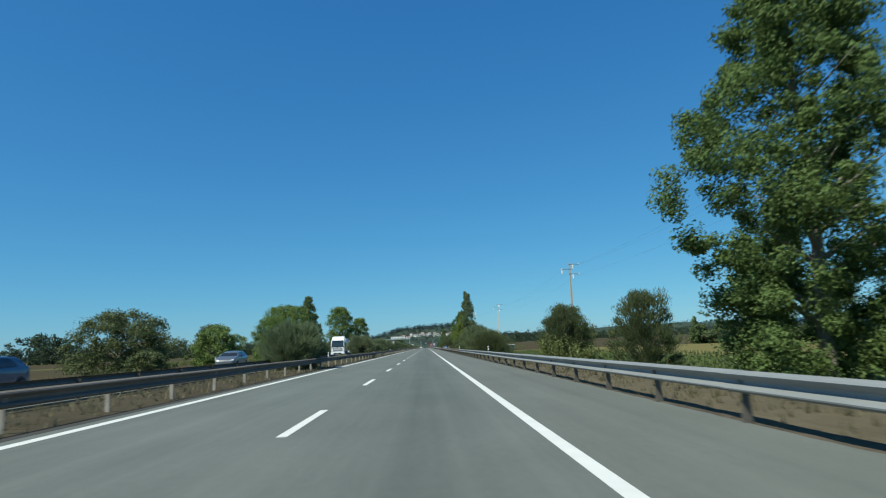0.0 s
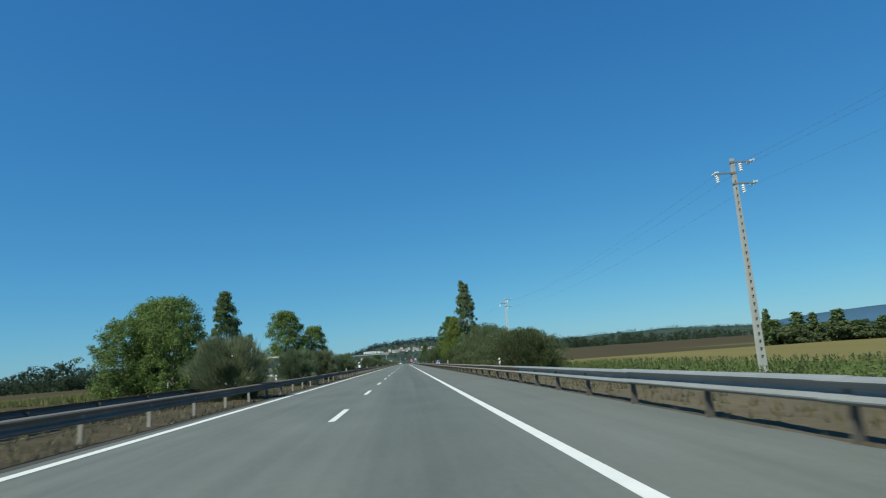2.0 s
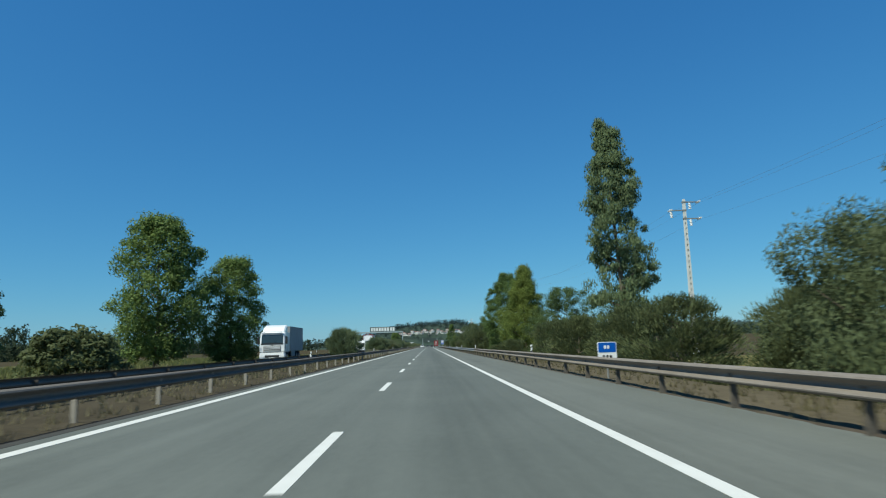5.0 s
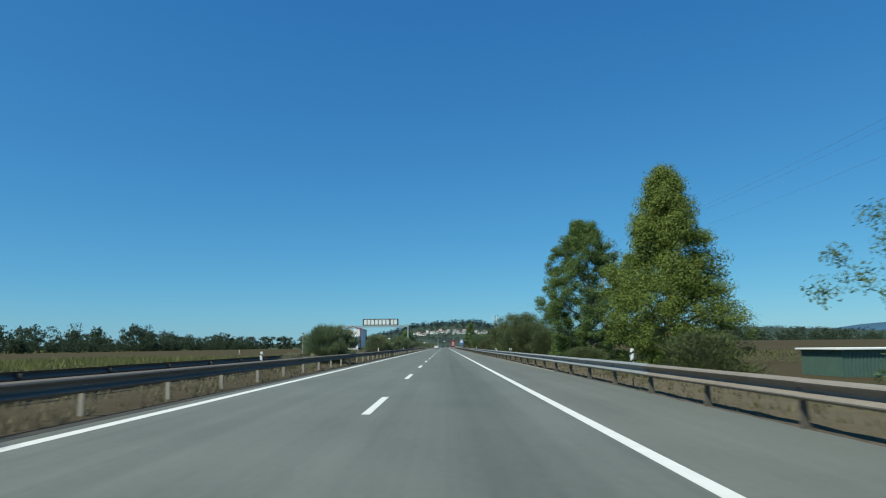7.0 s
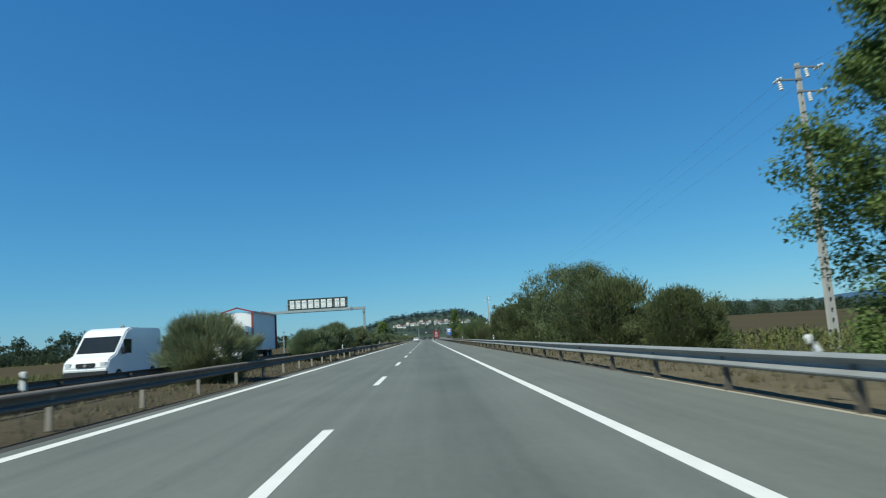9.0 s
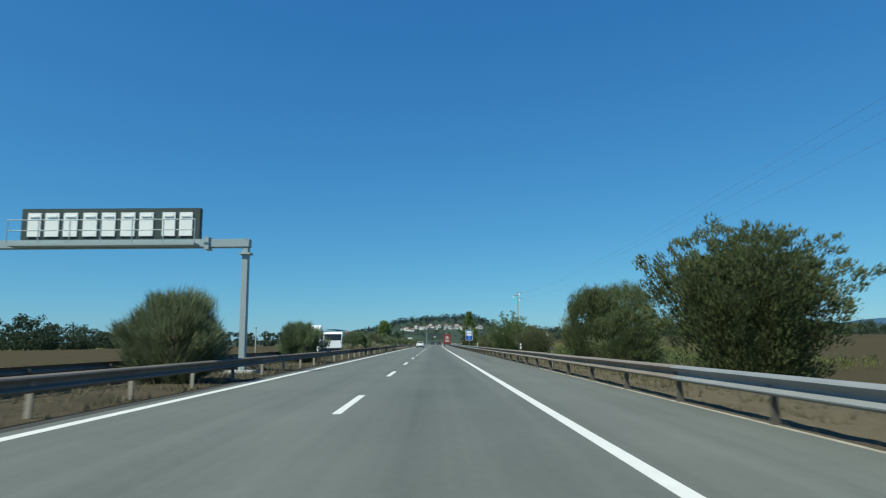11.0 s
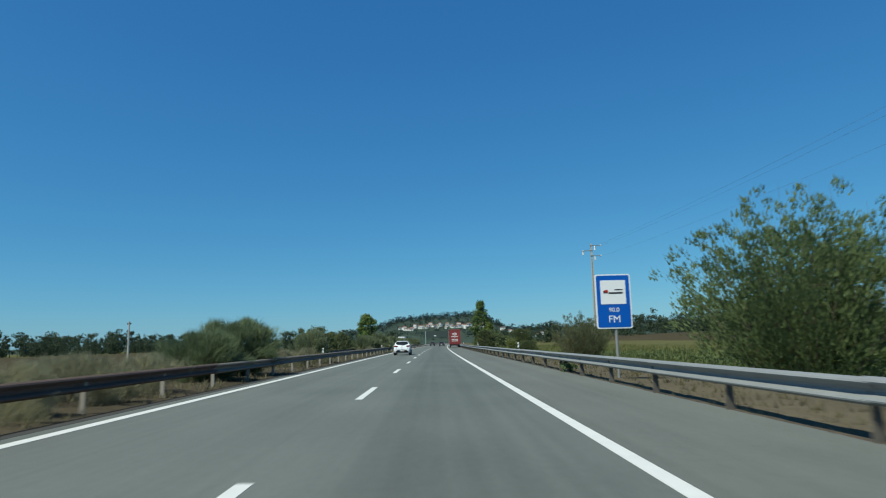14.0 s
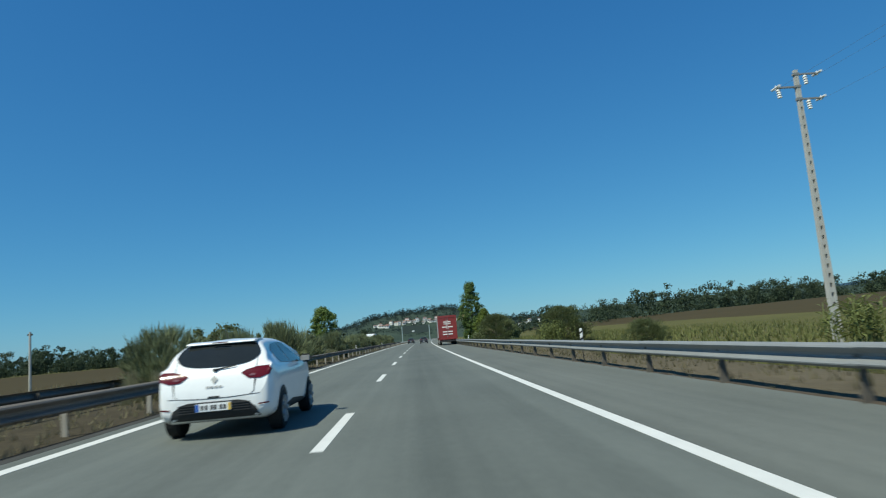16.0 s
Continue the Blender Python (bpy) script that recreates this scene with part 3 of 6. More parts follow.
tree("conical_tree", 8, 16.4, 234.2, ZF, 14.0, 4.7, cone, low=0.0, n=720, per=140, size=0.15, crad=0.78, shell=0.25, leafm=L_YELLOW, tr=0.22, nl=26, up=0.15,
     label="conical yellow-green tree beginning to turn")
tree("poplar_tree", 9, 17.6, 264.0, ZF, 16.0, 5.3, lambda k: max(0.85, column(k)) if k < 0.3 else column(k), low=0.0, n=600, per=165, size=0.175, crad=0.74, leafm=L_POPLAR, bark=M_PALEBARK, tr=0.3, nl=26, lump=0.14, shell=0.35,
     label="broad leafy poplar with pale limbs showing")
acacia = tree("acacia_tree", 10, 17.2, 208.0, ZF, 8.2, 3.7, lambda k: max(0.78, egg(k)) if k < 0.5 else egg(k), low=0.0, n=380, per=92, size=0.165, crad=0.55, leafm=L_ACACIA, tr=0.14, nl=24, slim=0.4, up=0.25, lump=0.28, shell=0.35,
              label="sparse feathery acacia by the verge")
again(hedge2, 15.2, 304.0, ZF, 15, 1.15, 1.5)
again(hedge, 16.2, 286.0, ZF, 300, 0.75, 0.9)
again(hedge, 14.4, 294.0, ZF, 115, 1.0, 1.2)
again(hedge, 15.0, 314.5, ZF, 215, 1.0, 1.05)
shrub("hedgerow_bush", 54, 15.2, 333.6, ZF, 8.0, 4.2, 150, 40, 0.17, L_OLIVE, "tall dense olive-green thicket beside the verge", crad=0.62, slim=0.42, flat=0.25)
again(hedge, 14.35, 359.0, ZF, 25, 0.72, 1.38)
again(hedge2, 17.8, 361.0, ZF, 310, 0.74, 1.38)
again(bush, 15.2, 352.0, ZF, 80, 1.0, 0.8)
shrub("willow_bush", 53, 14.3, 388.3, ZF, 4.8, 2.8, 110, 28, 0.15, L_LOOSE, "ragged olive-green willow bush with upright tips", crad=0.36, slim=0.2, flat=0.3)
shrub("acacia_bush", 51, 14.0, 413.0, ZF, 7.7, 5.0, 120, 26, 0.155, L_LACE, "wide feathery acacia bush spreading from the ground", crad=0.56, slim=0.4, flat=0.36)
shrub("willow_bush", 52, 14.2, 447.0, ZF, 5.0, 2.8, 80, 24, 0.15, L_LOOSE, "loose olive-green willow bush with upright tips", crad=0.34, slim=0.2, flat=0.3)
again(bush2, 15.2, 488.0, ZF, 50, 0.5, 0.38)
again(bush, 19.6, 528.0, ZF, 50, 1.3, 0.85)
again(bush2, 13.5, 545.0, ZF, 150, 1.0, 0.8)
far_thicket = tree("hedgerow_bush", 24, 17.5, 575.0, ZF, 5.0, 4.2, mound, low=0.0, n=80, per=36, size=0.55, crad=0.9, leafm=L_FEATHER, tr=0.12, nl=8, label="dark green roadside thicket", category="bush")
tree("poplar_tree", 11, 20.0, 651.0, ZF, 18.0, 3.6, column, low=0.04, n=300, per=40, size=0.45, crad=0.9, leafm=L_POPLAR, tr=0.3, nl=14, lump=0.2,
     label="tall dark green poplar standing over the roadside thicket")
tree("conical_tree", 12, 21.5, 632.0, ZF, 9.0, 3.4, cone, low=0.03, n=160, per=40, size=0.4, crad=0.7, leafm=L_YELLOW, tr=0.2, nl=12, label="small yellow-green roadside tree")
for k, (x, y, s) in enumerate(((25, 615, 0.8), (23, 662, 1.1), (19.5, 606, 0.8), (25, 690, 1.2), (30, 740, 1.3))):
    again(far_thicket, x, y, ZF, 70 * k, s * 0.9, s)

# thicket of trees far across the right-hand field
far_tree = tree("round_tree", 13, 91.0, 204.0, ZF, 9.0, 1.5, cone, low=0.0, n=90, per=18, size=0.75, crad=0.6, leafm=L_DARKPOP, tr=0.2, nl=8,
                label="slim dark conifer at the far side of the field")
for k in range(34):
    again(far_tree, 92 + k * 3.0 + rng.random() * 3, 204 - k * 1.7 + rng.random() * 8, ZF, 50 * k, 1.1 + rng.random() * 0.9, 0.5 + rng.random() * 0.45)

for k in range(11):
    again(far_thicket, 96 + k * 8.5, 204 - k * 3.5, ZF, 40 * k, 1.25, 0.75 + 0.15 * math.sin(k * 2.1))
pine = tree("umbrella_pine", 25, 124.0, 186.0, ZF, 17.5, 8.0, dome, low=0.5, n=200, per=50, size=0.55, crad=1.5, leafm=L_DARKPOP, tr=0.4, nl=10, lump=0.2,
            label="big umbrella pine standing over a dark thicket")

# trees beyond the oncoming carriageway
ZL = -1.0
round_tree = tree("round_tree", 14, -33.3, 67.7, ZL, 7.4, 5.6, mound, low=0.02, n=240, per=70, size=0.28, crad=0.95, leafm=L_OLIVE, tr=0.25, nl=18,
                  label="broad round dark green tree on the far verge")
tree("round_tree", 15, -25.2, 77.0, ZL, 5.6, 3.2, mound, low=0.02, n=160, per=44, size=0.3, crad=0.7, leafm=L_ROUND, tr=0.15, nl=12, label="small light green tree on the far verge")
tree("round_tree", 16, -29.9, 89.5, ZL, 6.3, 2.7, mound, low=0.02, n=140, per=44, size=0.3, crad=0.7, leafm=L_OLIVE, tr=0.15, nl=12, label="small olive-green tree on the far verge")
grove = tree("poplar_tree", 17, -26.5, 127.5, ZL, 11.5, 3.9, egg, low=0.04, n=280, per=52, size=0.29, crad=0.9, shell=0.3, leafm=L_ROUND, tr=0.22, nl=18, lump=0.15,
             label="leafy poplar in a grove beyond the oncoming lanes", group="grove beyond the oncoming lanes")
again(grove, -23.6, 122.0, ZL, 130, 0.8, 0.95)
again(grove, -29.5, 123.5, ZL, 30, 0.9, 0.78)
again(grove, -29.5, 131.0, ZL, 250, 0.8, 1.0)
tree("lombardy_poplar", 18, -28.0, 159.7, ZL, 16.0, 2.5, spindle, low=0.04, n=420, per=46, size=0.28, crad=0.55, leafm=L_DARKPOP, tr=0.25, nl=22, up=0.3, shell=0.2, lump=0.08,
     label="upright dark poplar beyond the oncoming lanes")
thin_poplar = tree("lombardy_poplar", 19, -28.1, 177.0, ZL, 9.6, 1.4, column, low=0.1, n=110, per=40, size=0.28, crad=0.5, leafm=L_DARKPOP, tr=0.14, nl=16, up=0.3, label="thin young poplar beyond the oncoming lanes")
again(thin_poplar, -29.4, 173.0, ZL, 140, 0.95, 0.78)
crown2 = tree("round_tree", 20, -25.0, 198.2, ZL, 15.2, 4.1, egg, low=0.12, n=390, per=58, size=0.31, crad=0.98, leafm=L_ROUND, bark=M_BARK, tr=0.3, nl=20, lump=0.13, shell=0.25,
              label="large full-crowned tree beyond the oncoming lanes")
again(crown2, -19.6, 204.0, ZL, 120, 0.85, 0.78)
low_bush = tree("round_tree", 23, -27.0, 143.0, ZL, 4.0, 3.0, mound, low=0.0, n=120, per=44, size=0.42, crad=0.8, leafm=L_OLIVE, tr=0.15, nl=10, label="low rounded bush on the far verge")
for k, (x, y, s) in enumerate(((-25, 150, 0.9), (-24.5, 168, 1.0), (-26, 185, 1.1), (-27, 60, 0.7), (-22, 134, 1.0))):
    again(low_bush, x, y, ZL, 77 * k, s, s * 0.9)
tree("round_tree", 21, -23.5, 636.0, ZL, 12.9, 3.4, mound, low=0.15, n=200, per=40, size=0.5, crad=0.9, leafm=L_ROUND, tr=0.25, nl=12, label="lone full-crowned tree beside the oncoming lanes")
far_bush = tree("round_tree", 22, -27.0, 548.0, ZL, 6.5, 5.0, mound, low=0.0, n=80, per=40, size=0.5, crad=1.0, shell=0.3, leafm=L_OLIVE, tr=0.2, nl=8, label="rounded green bush on the far verge")
for k in range(24):
    y = 556 + k * 14 + rng.random() * 8
    again(far_bush, -23 - rng.random() * 12 + off(y), y, ZL, 61 * k, 0.45 + 0.35 * rng.random(), 0.5 + 0.4 * rng.random(), "rounded green bush on the far verge")

# broom shrubs down the median
shrubs = [tree("median_shrub", 30 + k, -6.85, y, 0.0, h, w, fountain, low=0.0, n=170, per=100, size=0.46, crad=0.42, leafm=L_DRYSHRUB if k == 1 else L_SHRUB, tr=0.05, nl=14, slim=0.06, fan=0.5, lump=0.1, shell=0.25,
               label="bushy grey-green broom shrub in the dry median", category="shrub", group="shrubs down the median") for k, (y, h, w) in enumerate(((34.6, 2.9, 2.0), (81.1, 2.9, 2.0), (238.3, 2.55, 1.85)))]
far_shrub = tree("median_shrub", 34, -6.6 + off(488), 488.0, 0.0, 2.6, 1.7, fountain, low=0.0, n=90, per=60, size=0.5, crad=0.45, leafm=L_DRYSHRUB, tr=0.05, nl=8, slim=0.09, fan=0.5,
                 label="bushy grey-green broom shrub in the dry median", category="shrub", group="shrubs down the median")
for k, (y, s, sz) in enumerate(((100.3, 0.85, 0.9), (116.8, 0.9, 1.0), (139.4, 1.0, 1.1), (198.0, 0.75, 0.82), (273.6, 0.95, 0.85), (296.0, 0.9, 0.85), (308.0, 0.8, 0.8), (327.5, 0.9, 0.95), (348.0, 0.8, 0.95), (377.8, 0.7, 0.66),
                                (400.0, 0.75, 0.85), (416.0, 0.85, 0.68), (420.0, 0.8, 0.64), (437.0, 0.8, 0.8), (471.0, 0.75, 0.8), (480.0, 0.9, 0.8), (497.0, 0.9, 0.8), (512.0, 1.0, 0.9), (527.0, 0.9, 0.8),
                                (541.0, 1.0, 0.9), (556.0, 0.9, 0.8), (572.0, 1.0, 0.9), (590.0, 1.0, 0.9), (610.0, 1.0, 0.9), (36.6, 1.0, 1.0))):
    big = 1.2 if k % 3 == 0 and 110 < y < 425 else 1.0
    again(shrubs[k % 3] if y < 425 else far_shrub, -6.85 + off(y), y, 0.0, 73 * k, s * 0.95 * big, sz * big)
mounds = tree("dry_shrub", 40, -6.3, 386.5, 0.0, 1.25, 1.5, mound, low=0.0, n=60, per=95, size=0.36, crad=0.34, leafm=L_PALE, tr=0.02, nl=6, slim=0.035, fan=2.6, label="low straw-coloured dry shrub in the median", category="shrub",
              group="dry shrubs in the median")
for k, (y, s, sz) in enumerate(((88.0, 1.0, 0.9), (104.0, 1.1, 0.9), (125.0, 0.9, 0.8), (143.0, 1.0, 0.9), (250.0, 1.0, 0.9), (373.0, 1.1, 1.05), (392.0, 1.2, 1.0), (397.0, 1.3, 1.0), (400.5, 1.2, 1.05), (403.5, 1.3, 1.0), (407.0, 1.25, 1.05), (410.0, 1.2, 1.0), (430.0, 1.0, 0.9), (436.0, 1.2, 1.0), (470.0, 1.0, 0.9), (505.0, 1.0, 0.9), (228.0, 1.0, 0.8), (60.0, 0.9, 0.7))):
    again(mounds, -6.7 + off(y), y, 0.0, 99 * k, s * 0.75, sz * 0.8)


def blades(name, u0, u1, y0, y1, n, hgt, material, label, wide=0.02, r=rng):
    """Loose upright blades in tufts over a stretch of verge."""
    n4 = n * 5
    u = np.repeat(u0 + (u1 - u0) * r.random(n), 5) + r.normal(size=n4) * 0.06
    y = np.repeat(y0 + (y1 - y0) * r.random(n), 5) + r.normal(size=n4) * 0.06
    z = np.interp(u, [-25, -21, -8.7, -7.6, -6.4, -4.9, -4.6, 6.2, 6.5, 8.2, 9.9, 13.2], [-1, -0.08, -0.06, 0, 0.04, -0.03, -0.08, -0.08, -0.02, -0.06, -0.14, -1.1])
    x = u + np.array([off(q) for q in y])
    p = np.stack([x, y, z - 0.03], 1)
    h = hgt * (0.4 + 0.9 * r.random(n4))
    t = p + np.stack([r.normal(size=n4) * 0.35 * h, r.normal(size=n4) * 0.35 * h, h], 1)
    a = r.random(n4) * 6.283
    w = np.stack([np.cos(a), np.sin(a), np.zeros(n4)], 1) * wide
    q = np.stack([p - w, p + w, t], 1)
    return tagged(quads_ob(name, q, material), label, "grass", kind="stuff")


L_BANK = leafmat("bank_grass", (0.185, 0.16, 0.09), (0.115, 0.105, 0.056))
blades("dry_grass", -8.6, -4.85, -20, 560, 7500, 0.2, L_STRAW, "short dry straw grass on the median strip")
blades("verge_grass", 6.8, 12.0, -20, 560, 9000, 0.2, L_BANK, "short dry straw grass on the roadside verge")
L_WEED = leafmat("green_weed", (0.14, 0.17, 0.055), (0.20, 0.185, 0.075))
blades("edge_grass", 6.60, 6.95, -20, 560, 3600, 0.13, L_BANK, "thin dry grass sprouting along the asphalt edge", 0.012)
blades("verge_weeds", 13.2, 18.0, -20, 560, 6500, 0.4, L_WEED, "ragged green weeds below the verge", 0.035)
blades("verge_weeds", 13.5, 20.0, 335, 480, 3000, 0.55, L_WEED, "bright green weeds along the field edge", 0.04)
blades("field_grass", 13.5, 60.0, 440, 640, 5000, 0.7, L_WEED, "rough green and straw grass over the field", 0.07)
blades("meadow_grass", -75.0, -25.0, 140, 330, 7000, 0.75, L_WEED, "tall rough olive-green grass over the meadow", 0.07)
blades("far_verge_grass", -24.0, -19.8, -20, 560, 5000, 0.4, L_STRAW, "dry grass beyond the oncoming carriageway", 0.03)


def maize(name, x0, x1, y0, y1, n, hgt, label, leafm=L_CORN, r=rng):
    x = x0 + (x1 - x0) * r.random(n) ** 1.8
    y = y0 + (y1 - y0) * r.random(n)
    k = 7
    c = np.repeat(np.stack([x, y, np.full(n, -1.1)], 1), k, 0)
    hh = np.repeat(hgt * (0.8 + 0.3 * r.random(n)), k)
    lv = np.tile(np.linspace(0.2, 1.0, k), n)
    p = c + np.stack([np.zeros(n * k), np.zeros(n * k), lv * hh * 0.85], 1)
    a = r.random(n * k) * 6.283
    ln = hh * (0.34 - 0.16 * lv)
    t = p + np.stack([np.cos(a) * ln, np.sin(a) * ln, ln * (lv * 1.6 - 0.4)], 1)
    w = np.stack([-np.sin(a), np.cos(a), np.zeros(n * k)], 1) * 0.05
    mid = (p + t) / 2 + np.array([0, 0, 0.1])
    q = np.stack([p, mid + w, t, mid - w], 1)
    return tagged(quads_ob(name, q, leafm), label, "crop", kind="stuff")


maize("maize_crop", 27, 42, 352, 480, 2600, 0.8, "ripening green and brown maize in the field")
maize("maize_crop", 19.5, 31, 362, 472, 3600, 0.8, "low green crop with yellow tips beside the verge", L_CROP)
maize("green_crop", 19, 38, -10, 160, 6000, 0.5, "low green crop along the field edge", L_CROP)
maize("maize_crop", 19, 45, 266, 300, 1500, 1.4, "ripening green and brown maize in the field")

# pale canes in front of the willow bush
def canes(name, x, y, n, h, label, r=rng):
    base = tagged(empty(name, x, y, ZF), label, "cane clump")
    c = np.stack([r.normal(size=n) * 0.9, r.normal(size=n) * 0.9, np.zeros(n)], 1)
    hh = h * (0.6 + 0.45 * r.random(n))
    a = r.random(n) * 6.283
    w = np.stack([np.cos(a), np.sin(a), np.zeros(n)], 1) * 0.025
    top = c + np.stack([r.normal(size=n) * 0.25, r.normal(size=n) * 0.25, hh], 1)
    quads_ob("cane_growth", np.stack([c - w, c + w, top + w, top - w], 1), L_REED, base)
    k = 9
    f = np.tile(np.linspace(0.25, 1.0, k), n)[:, None]
    p = np.repeat(c, k, 0) * (1 - f) + np.repeat(top, k, 0) * f
    a = r.random(n * k) * 6.283
    dd = np.stack([np.cos(a), np.sin(a), 0.5 + 0.3 * r.random(n * k)], 1) * 0.6
    s = np.stack([-np.sin(a), np.cos(a), np.zeros(n * k)], 1) * 0.07
    quads_ob("foliage", np.stack([p, p + dd * 0.5 + s, p + dd - np.array([0, 0, 0.15]), p + dd * 0.5 - s], 1), L_REED, base)
    return base


canes("cane_clump", 15.4, 56.4, 34, 2.7, "pale green giant canes in front of a bush")
canes("cane_clump", 17.4, 53.6, 26, 1.9, "pale green giant canes beside a bush")
canes("cane_clump", 23.6, 481.0, 50, 2.4, "pale green canes round the foot of a concrete pole")
canes("cane_clump", 17.0, 524.0, 50, 3.0, "pale green canes at the edge of the thicket")

# fresh weeds sprouting beside the guardrail
for x, y, h, w in ((6.75, 416.5, 0.62, 0.34), (6.78, 385.6, 0.2, 0.1)):
    tree("weed_clump", int(y), x, y, -0.05, h, w, mound, low=0.0, n=16, per=16, size=0.16, crad=0.12, leafm=L_ACACIA, tr=0.008, nl=6, slim=0.3, up=0.35, label="fresh green weed sprouting beside a guardrail post", category="weed")

# ---- far woods ----
def woods(name, spots, label, per=130, leafsize=1.1, umbrella=0.0, leafm=L_WOODS, r=rng, wide=1.15):
    """A stand of many far trees as one piece."""
    Q = []
    for x, y, z, h in spots:
        low = 0.05 if r.random() > umbrella else 0.5
        w = h * (0.24 + 0.16 * r.random()) * wide
        nc = 12 if per > 60 else 5
        k = r.random(nc)
        a = r.random(nc) * 6.283
        R = w * np.sqrt(np.clip(1 - (2 * k - 0.9) ** 2 / 1.5, 0.05, 1)) * (0.4 + 0.6 * r.random(nc))
        c = np.stack([x + R * np.cos(a), y + R * np.sin(a), z + h * (low + (1 - low) * k)], 1)
        Q.append(leaves(c, np.full(nc, w * 0.42), max(5, int(per * 1.7) // nc), leafsize * 0.8 * h / 12, 0.75, 0, r))
        t = h * 0.022
        zt = z + h * 0.6
        for dx, dy in ((t, 0), (0, t)):
            Q.append(np.array([[(x - dx, y - dy, z - 1), (x + dx, y + dy, z - 1), (x, y, zt + h * 0.2)]]))
    return tagged(quads_ob(name, np.concatenate(Q), leafm), label, "woods", kind="stuff")


def spots(n, fx, fy, h0, h1, z=-1.0, r=rng):
    """Places of trees whose heights swell and sink along the stand."""
    out = []
    for k in r.random(n):
        x, y = fx(k), fy(k)
        swell = min(1.0, max(0.0, 0.5 + 1.1 * noise.noise((x * 0.021, y * 0.021, 2.0))))
        out.append((x, y, z + rise(x - off(y), y), h0 + (h1 - h0) * (0.35 * r.random() + 0.65 * swell)))
    return out


woods("far_woods", spots(240, lambda k: -215 - 30 * rng.random(), lambda k: 60 + 860 * k, 7, 19), "line of dark trees across the left-hand fields", per=140, leafsize=1.15, umbrella=0.3)
woods("far_woods", spots(520, lambda k: -203 - 12 * rng.random(), lambda k: 60 + 860 * k, 4.5, 10), "dark undergrowth below a line of trees", per=72, leafsize=1.7)
woods("far_woods", spots(150, lambda k: -600 + 570 * k, lambda k: 900 + 60 * rng.random(), 9, 15), "dark trees closing the fields ahead", umbrella=0.1, leafsize=1.7, wide=1.4)
woods("far_woods", spots(90, lambda k: 330 + 90 * rng.random() + 60 * k, lambda k: 330 + 720 * k, 3, 9), "dark trees across the right-hand fields", umbrella=0.05, wide=1.7, leafsize=1.35, per=240)
woods("far_woods", spots(120, lambda k: 60 + 700 * k, lambda k: 860 + 300 * rng.random() ** 2, 4, 13), "dark trees closing the right-hand fields", umbrella=0.05, wide=1.7, leafsize=1.35, per=240)
woods("far_woods", spots(110, lambda k: 62 + 300 * k, lambda k: 745 + 100 * rng.random(), 5.5, 14.5), "rounded dark trees along the far edge of the field", umbrella=0.0, wide=1.6, leafsize=1.2, per=240)
woods("far_woods", spots(70, lambda k: 380 + 200 * rng.random(), lambda k: -50 + 420 * k, 4, 7), "dark trees beyond the stubble field", umbrella=0.1)


# ---- hills ----
HX = [-1600, -900, -500, -260, -170, -110, -80, -40, 0, 40, 80, 110, 135, 165, 260, 390, 490, 670, 900, 1400, 2200]
HH = [10, 8, 8, 10, 16, 32, 41, 49, 51, 52, 53, 40, 25, 22, 26, 32, 36, 40, 32, 14, 10]


def hill_z(x, y):
    top = float(np.interp(x, HX, HH)) + 3.0 * noise.noise((x * 0.012, y * 0.01, 0))
    q = min(1.0, max(0.0, (y - 1230) / 460))
    return -1.4 + (top + 0.6) * (q * q * (3 - 2 * q)) - max(0, y - 1800) * 0.02


hxs = list(np.arange(-1600, -300, 80)) + list(np.arange(-300, 420, 14)) + list(np.arange(420, 2300, 60))
hys = list(np.arange(1220, 1820, 25)) + [1900, 2100, 2500]
hv = [(x, y, hill_z(x, y)) for y in hys for x in hxs]
hf = [(j * len(hxs) + i, j * len(hxs) + i + 1, (j + 1) * len(hxs) + i + 1, (j + 1) * len(hxs) + i) for j in range(len(hys) - 1) for i in range(len(hxs) - 1)]
tagged(mesh_ob("hill", hv, hf, M_WOODS, smooth=True), "long wooded hill at the end of the plain", "hill", kind="structure")
hs = []
for k in range(260):
    x = -180 + 420 * rng.random()
    y = 1560 + 150 * rng.random()
    hs.append((x, y, hill_z(x, y) - 1, 7 + 5 * rng.random()))
while len(hs) < 2600:
    x, y = -300 + (1280 if len(hs) % 2 else 560) * rng.random(), 1330 + 420 * rng.random()
    if -75 < x < 110 and 1440 < y < 1490 and rng.random() < 0.75:
        continue
    hs.append((x, y, hill_z(x, y) - 1, 4 + 2 * rng.random() + 4 * abs(noise.noise((x * 0.02, y * 0.02, 7.0)))))
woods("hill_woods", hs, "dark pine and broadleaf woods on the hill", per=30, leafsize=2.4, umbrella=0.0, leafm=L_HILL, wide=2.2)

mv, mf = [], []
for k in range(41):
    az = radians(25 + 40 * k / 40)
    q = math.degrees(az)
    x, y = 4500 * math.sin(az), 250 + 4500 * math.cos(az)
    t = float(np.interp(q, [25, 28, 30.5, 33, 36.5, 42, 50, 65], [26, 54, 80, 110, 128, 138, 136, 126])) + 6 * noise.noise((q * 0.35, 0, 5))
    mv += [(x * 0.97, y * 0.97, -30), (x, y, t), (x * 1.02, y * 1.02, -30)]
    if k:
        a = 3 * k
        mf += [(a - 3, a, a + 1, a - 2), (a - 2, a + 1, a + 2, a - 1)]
tagged(mesh_ob("backdrop", mv, mf, M_MOUNT, smooth=True), "distant mountain ridge on the horizon, tinted haze blue", "mountain", kind="structure")


# ---- concrete power poles and their wires ----
M_CONC = mat("pole_concrete", (0.46, 0.455, 0.43), (0.34, 0.335, 0.315), 0.9, scale=1.5, fine=25, bump=0.2)
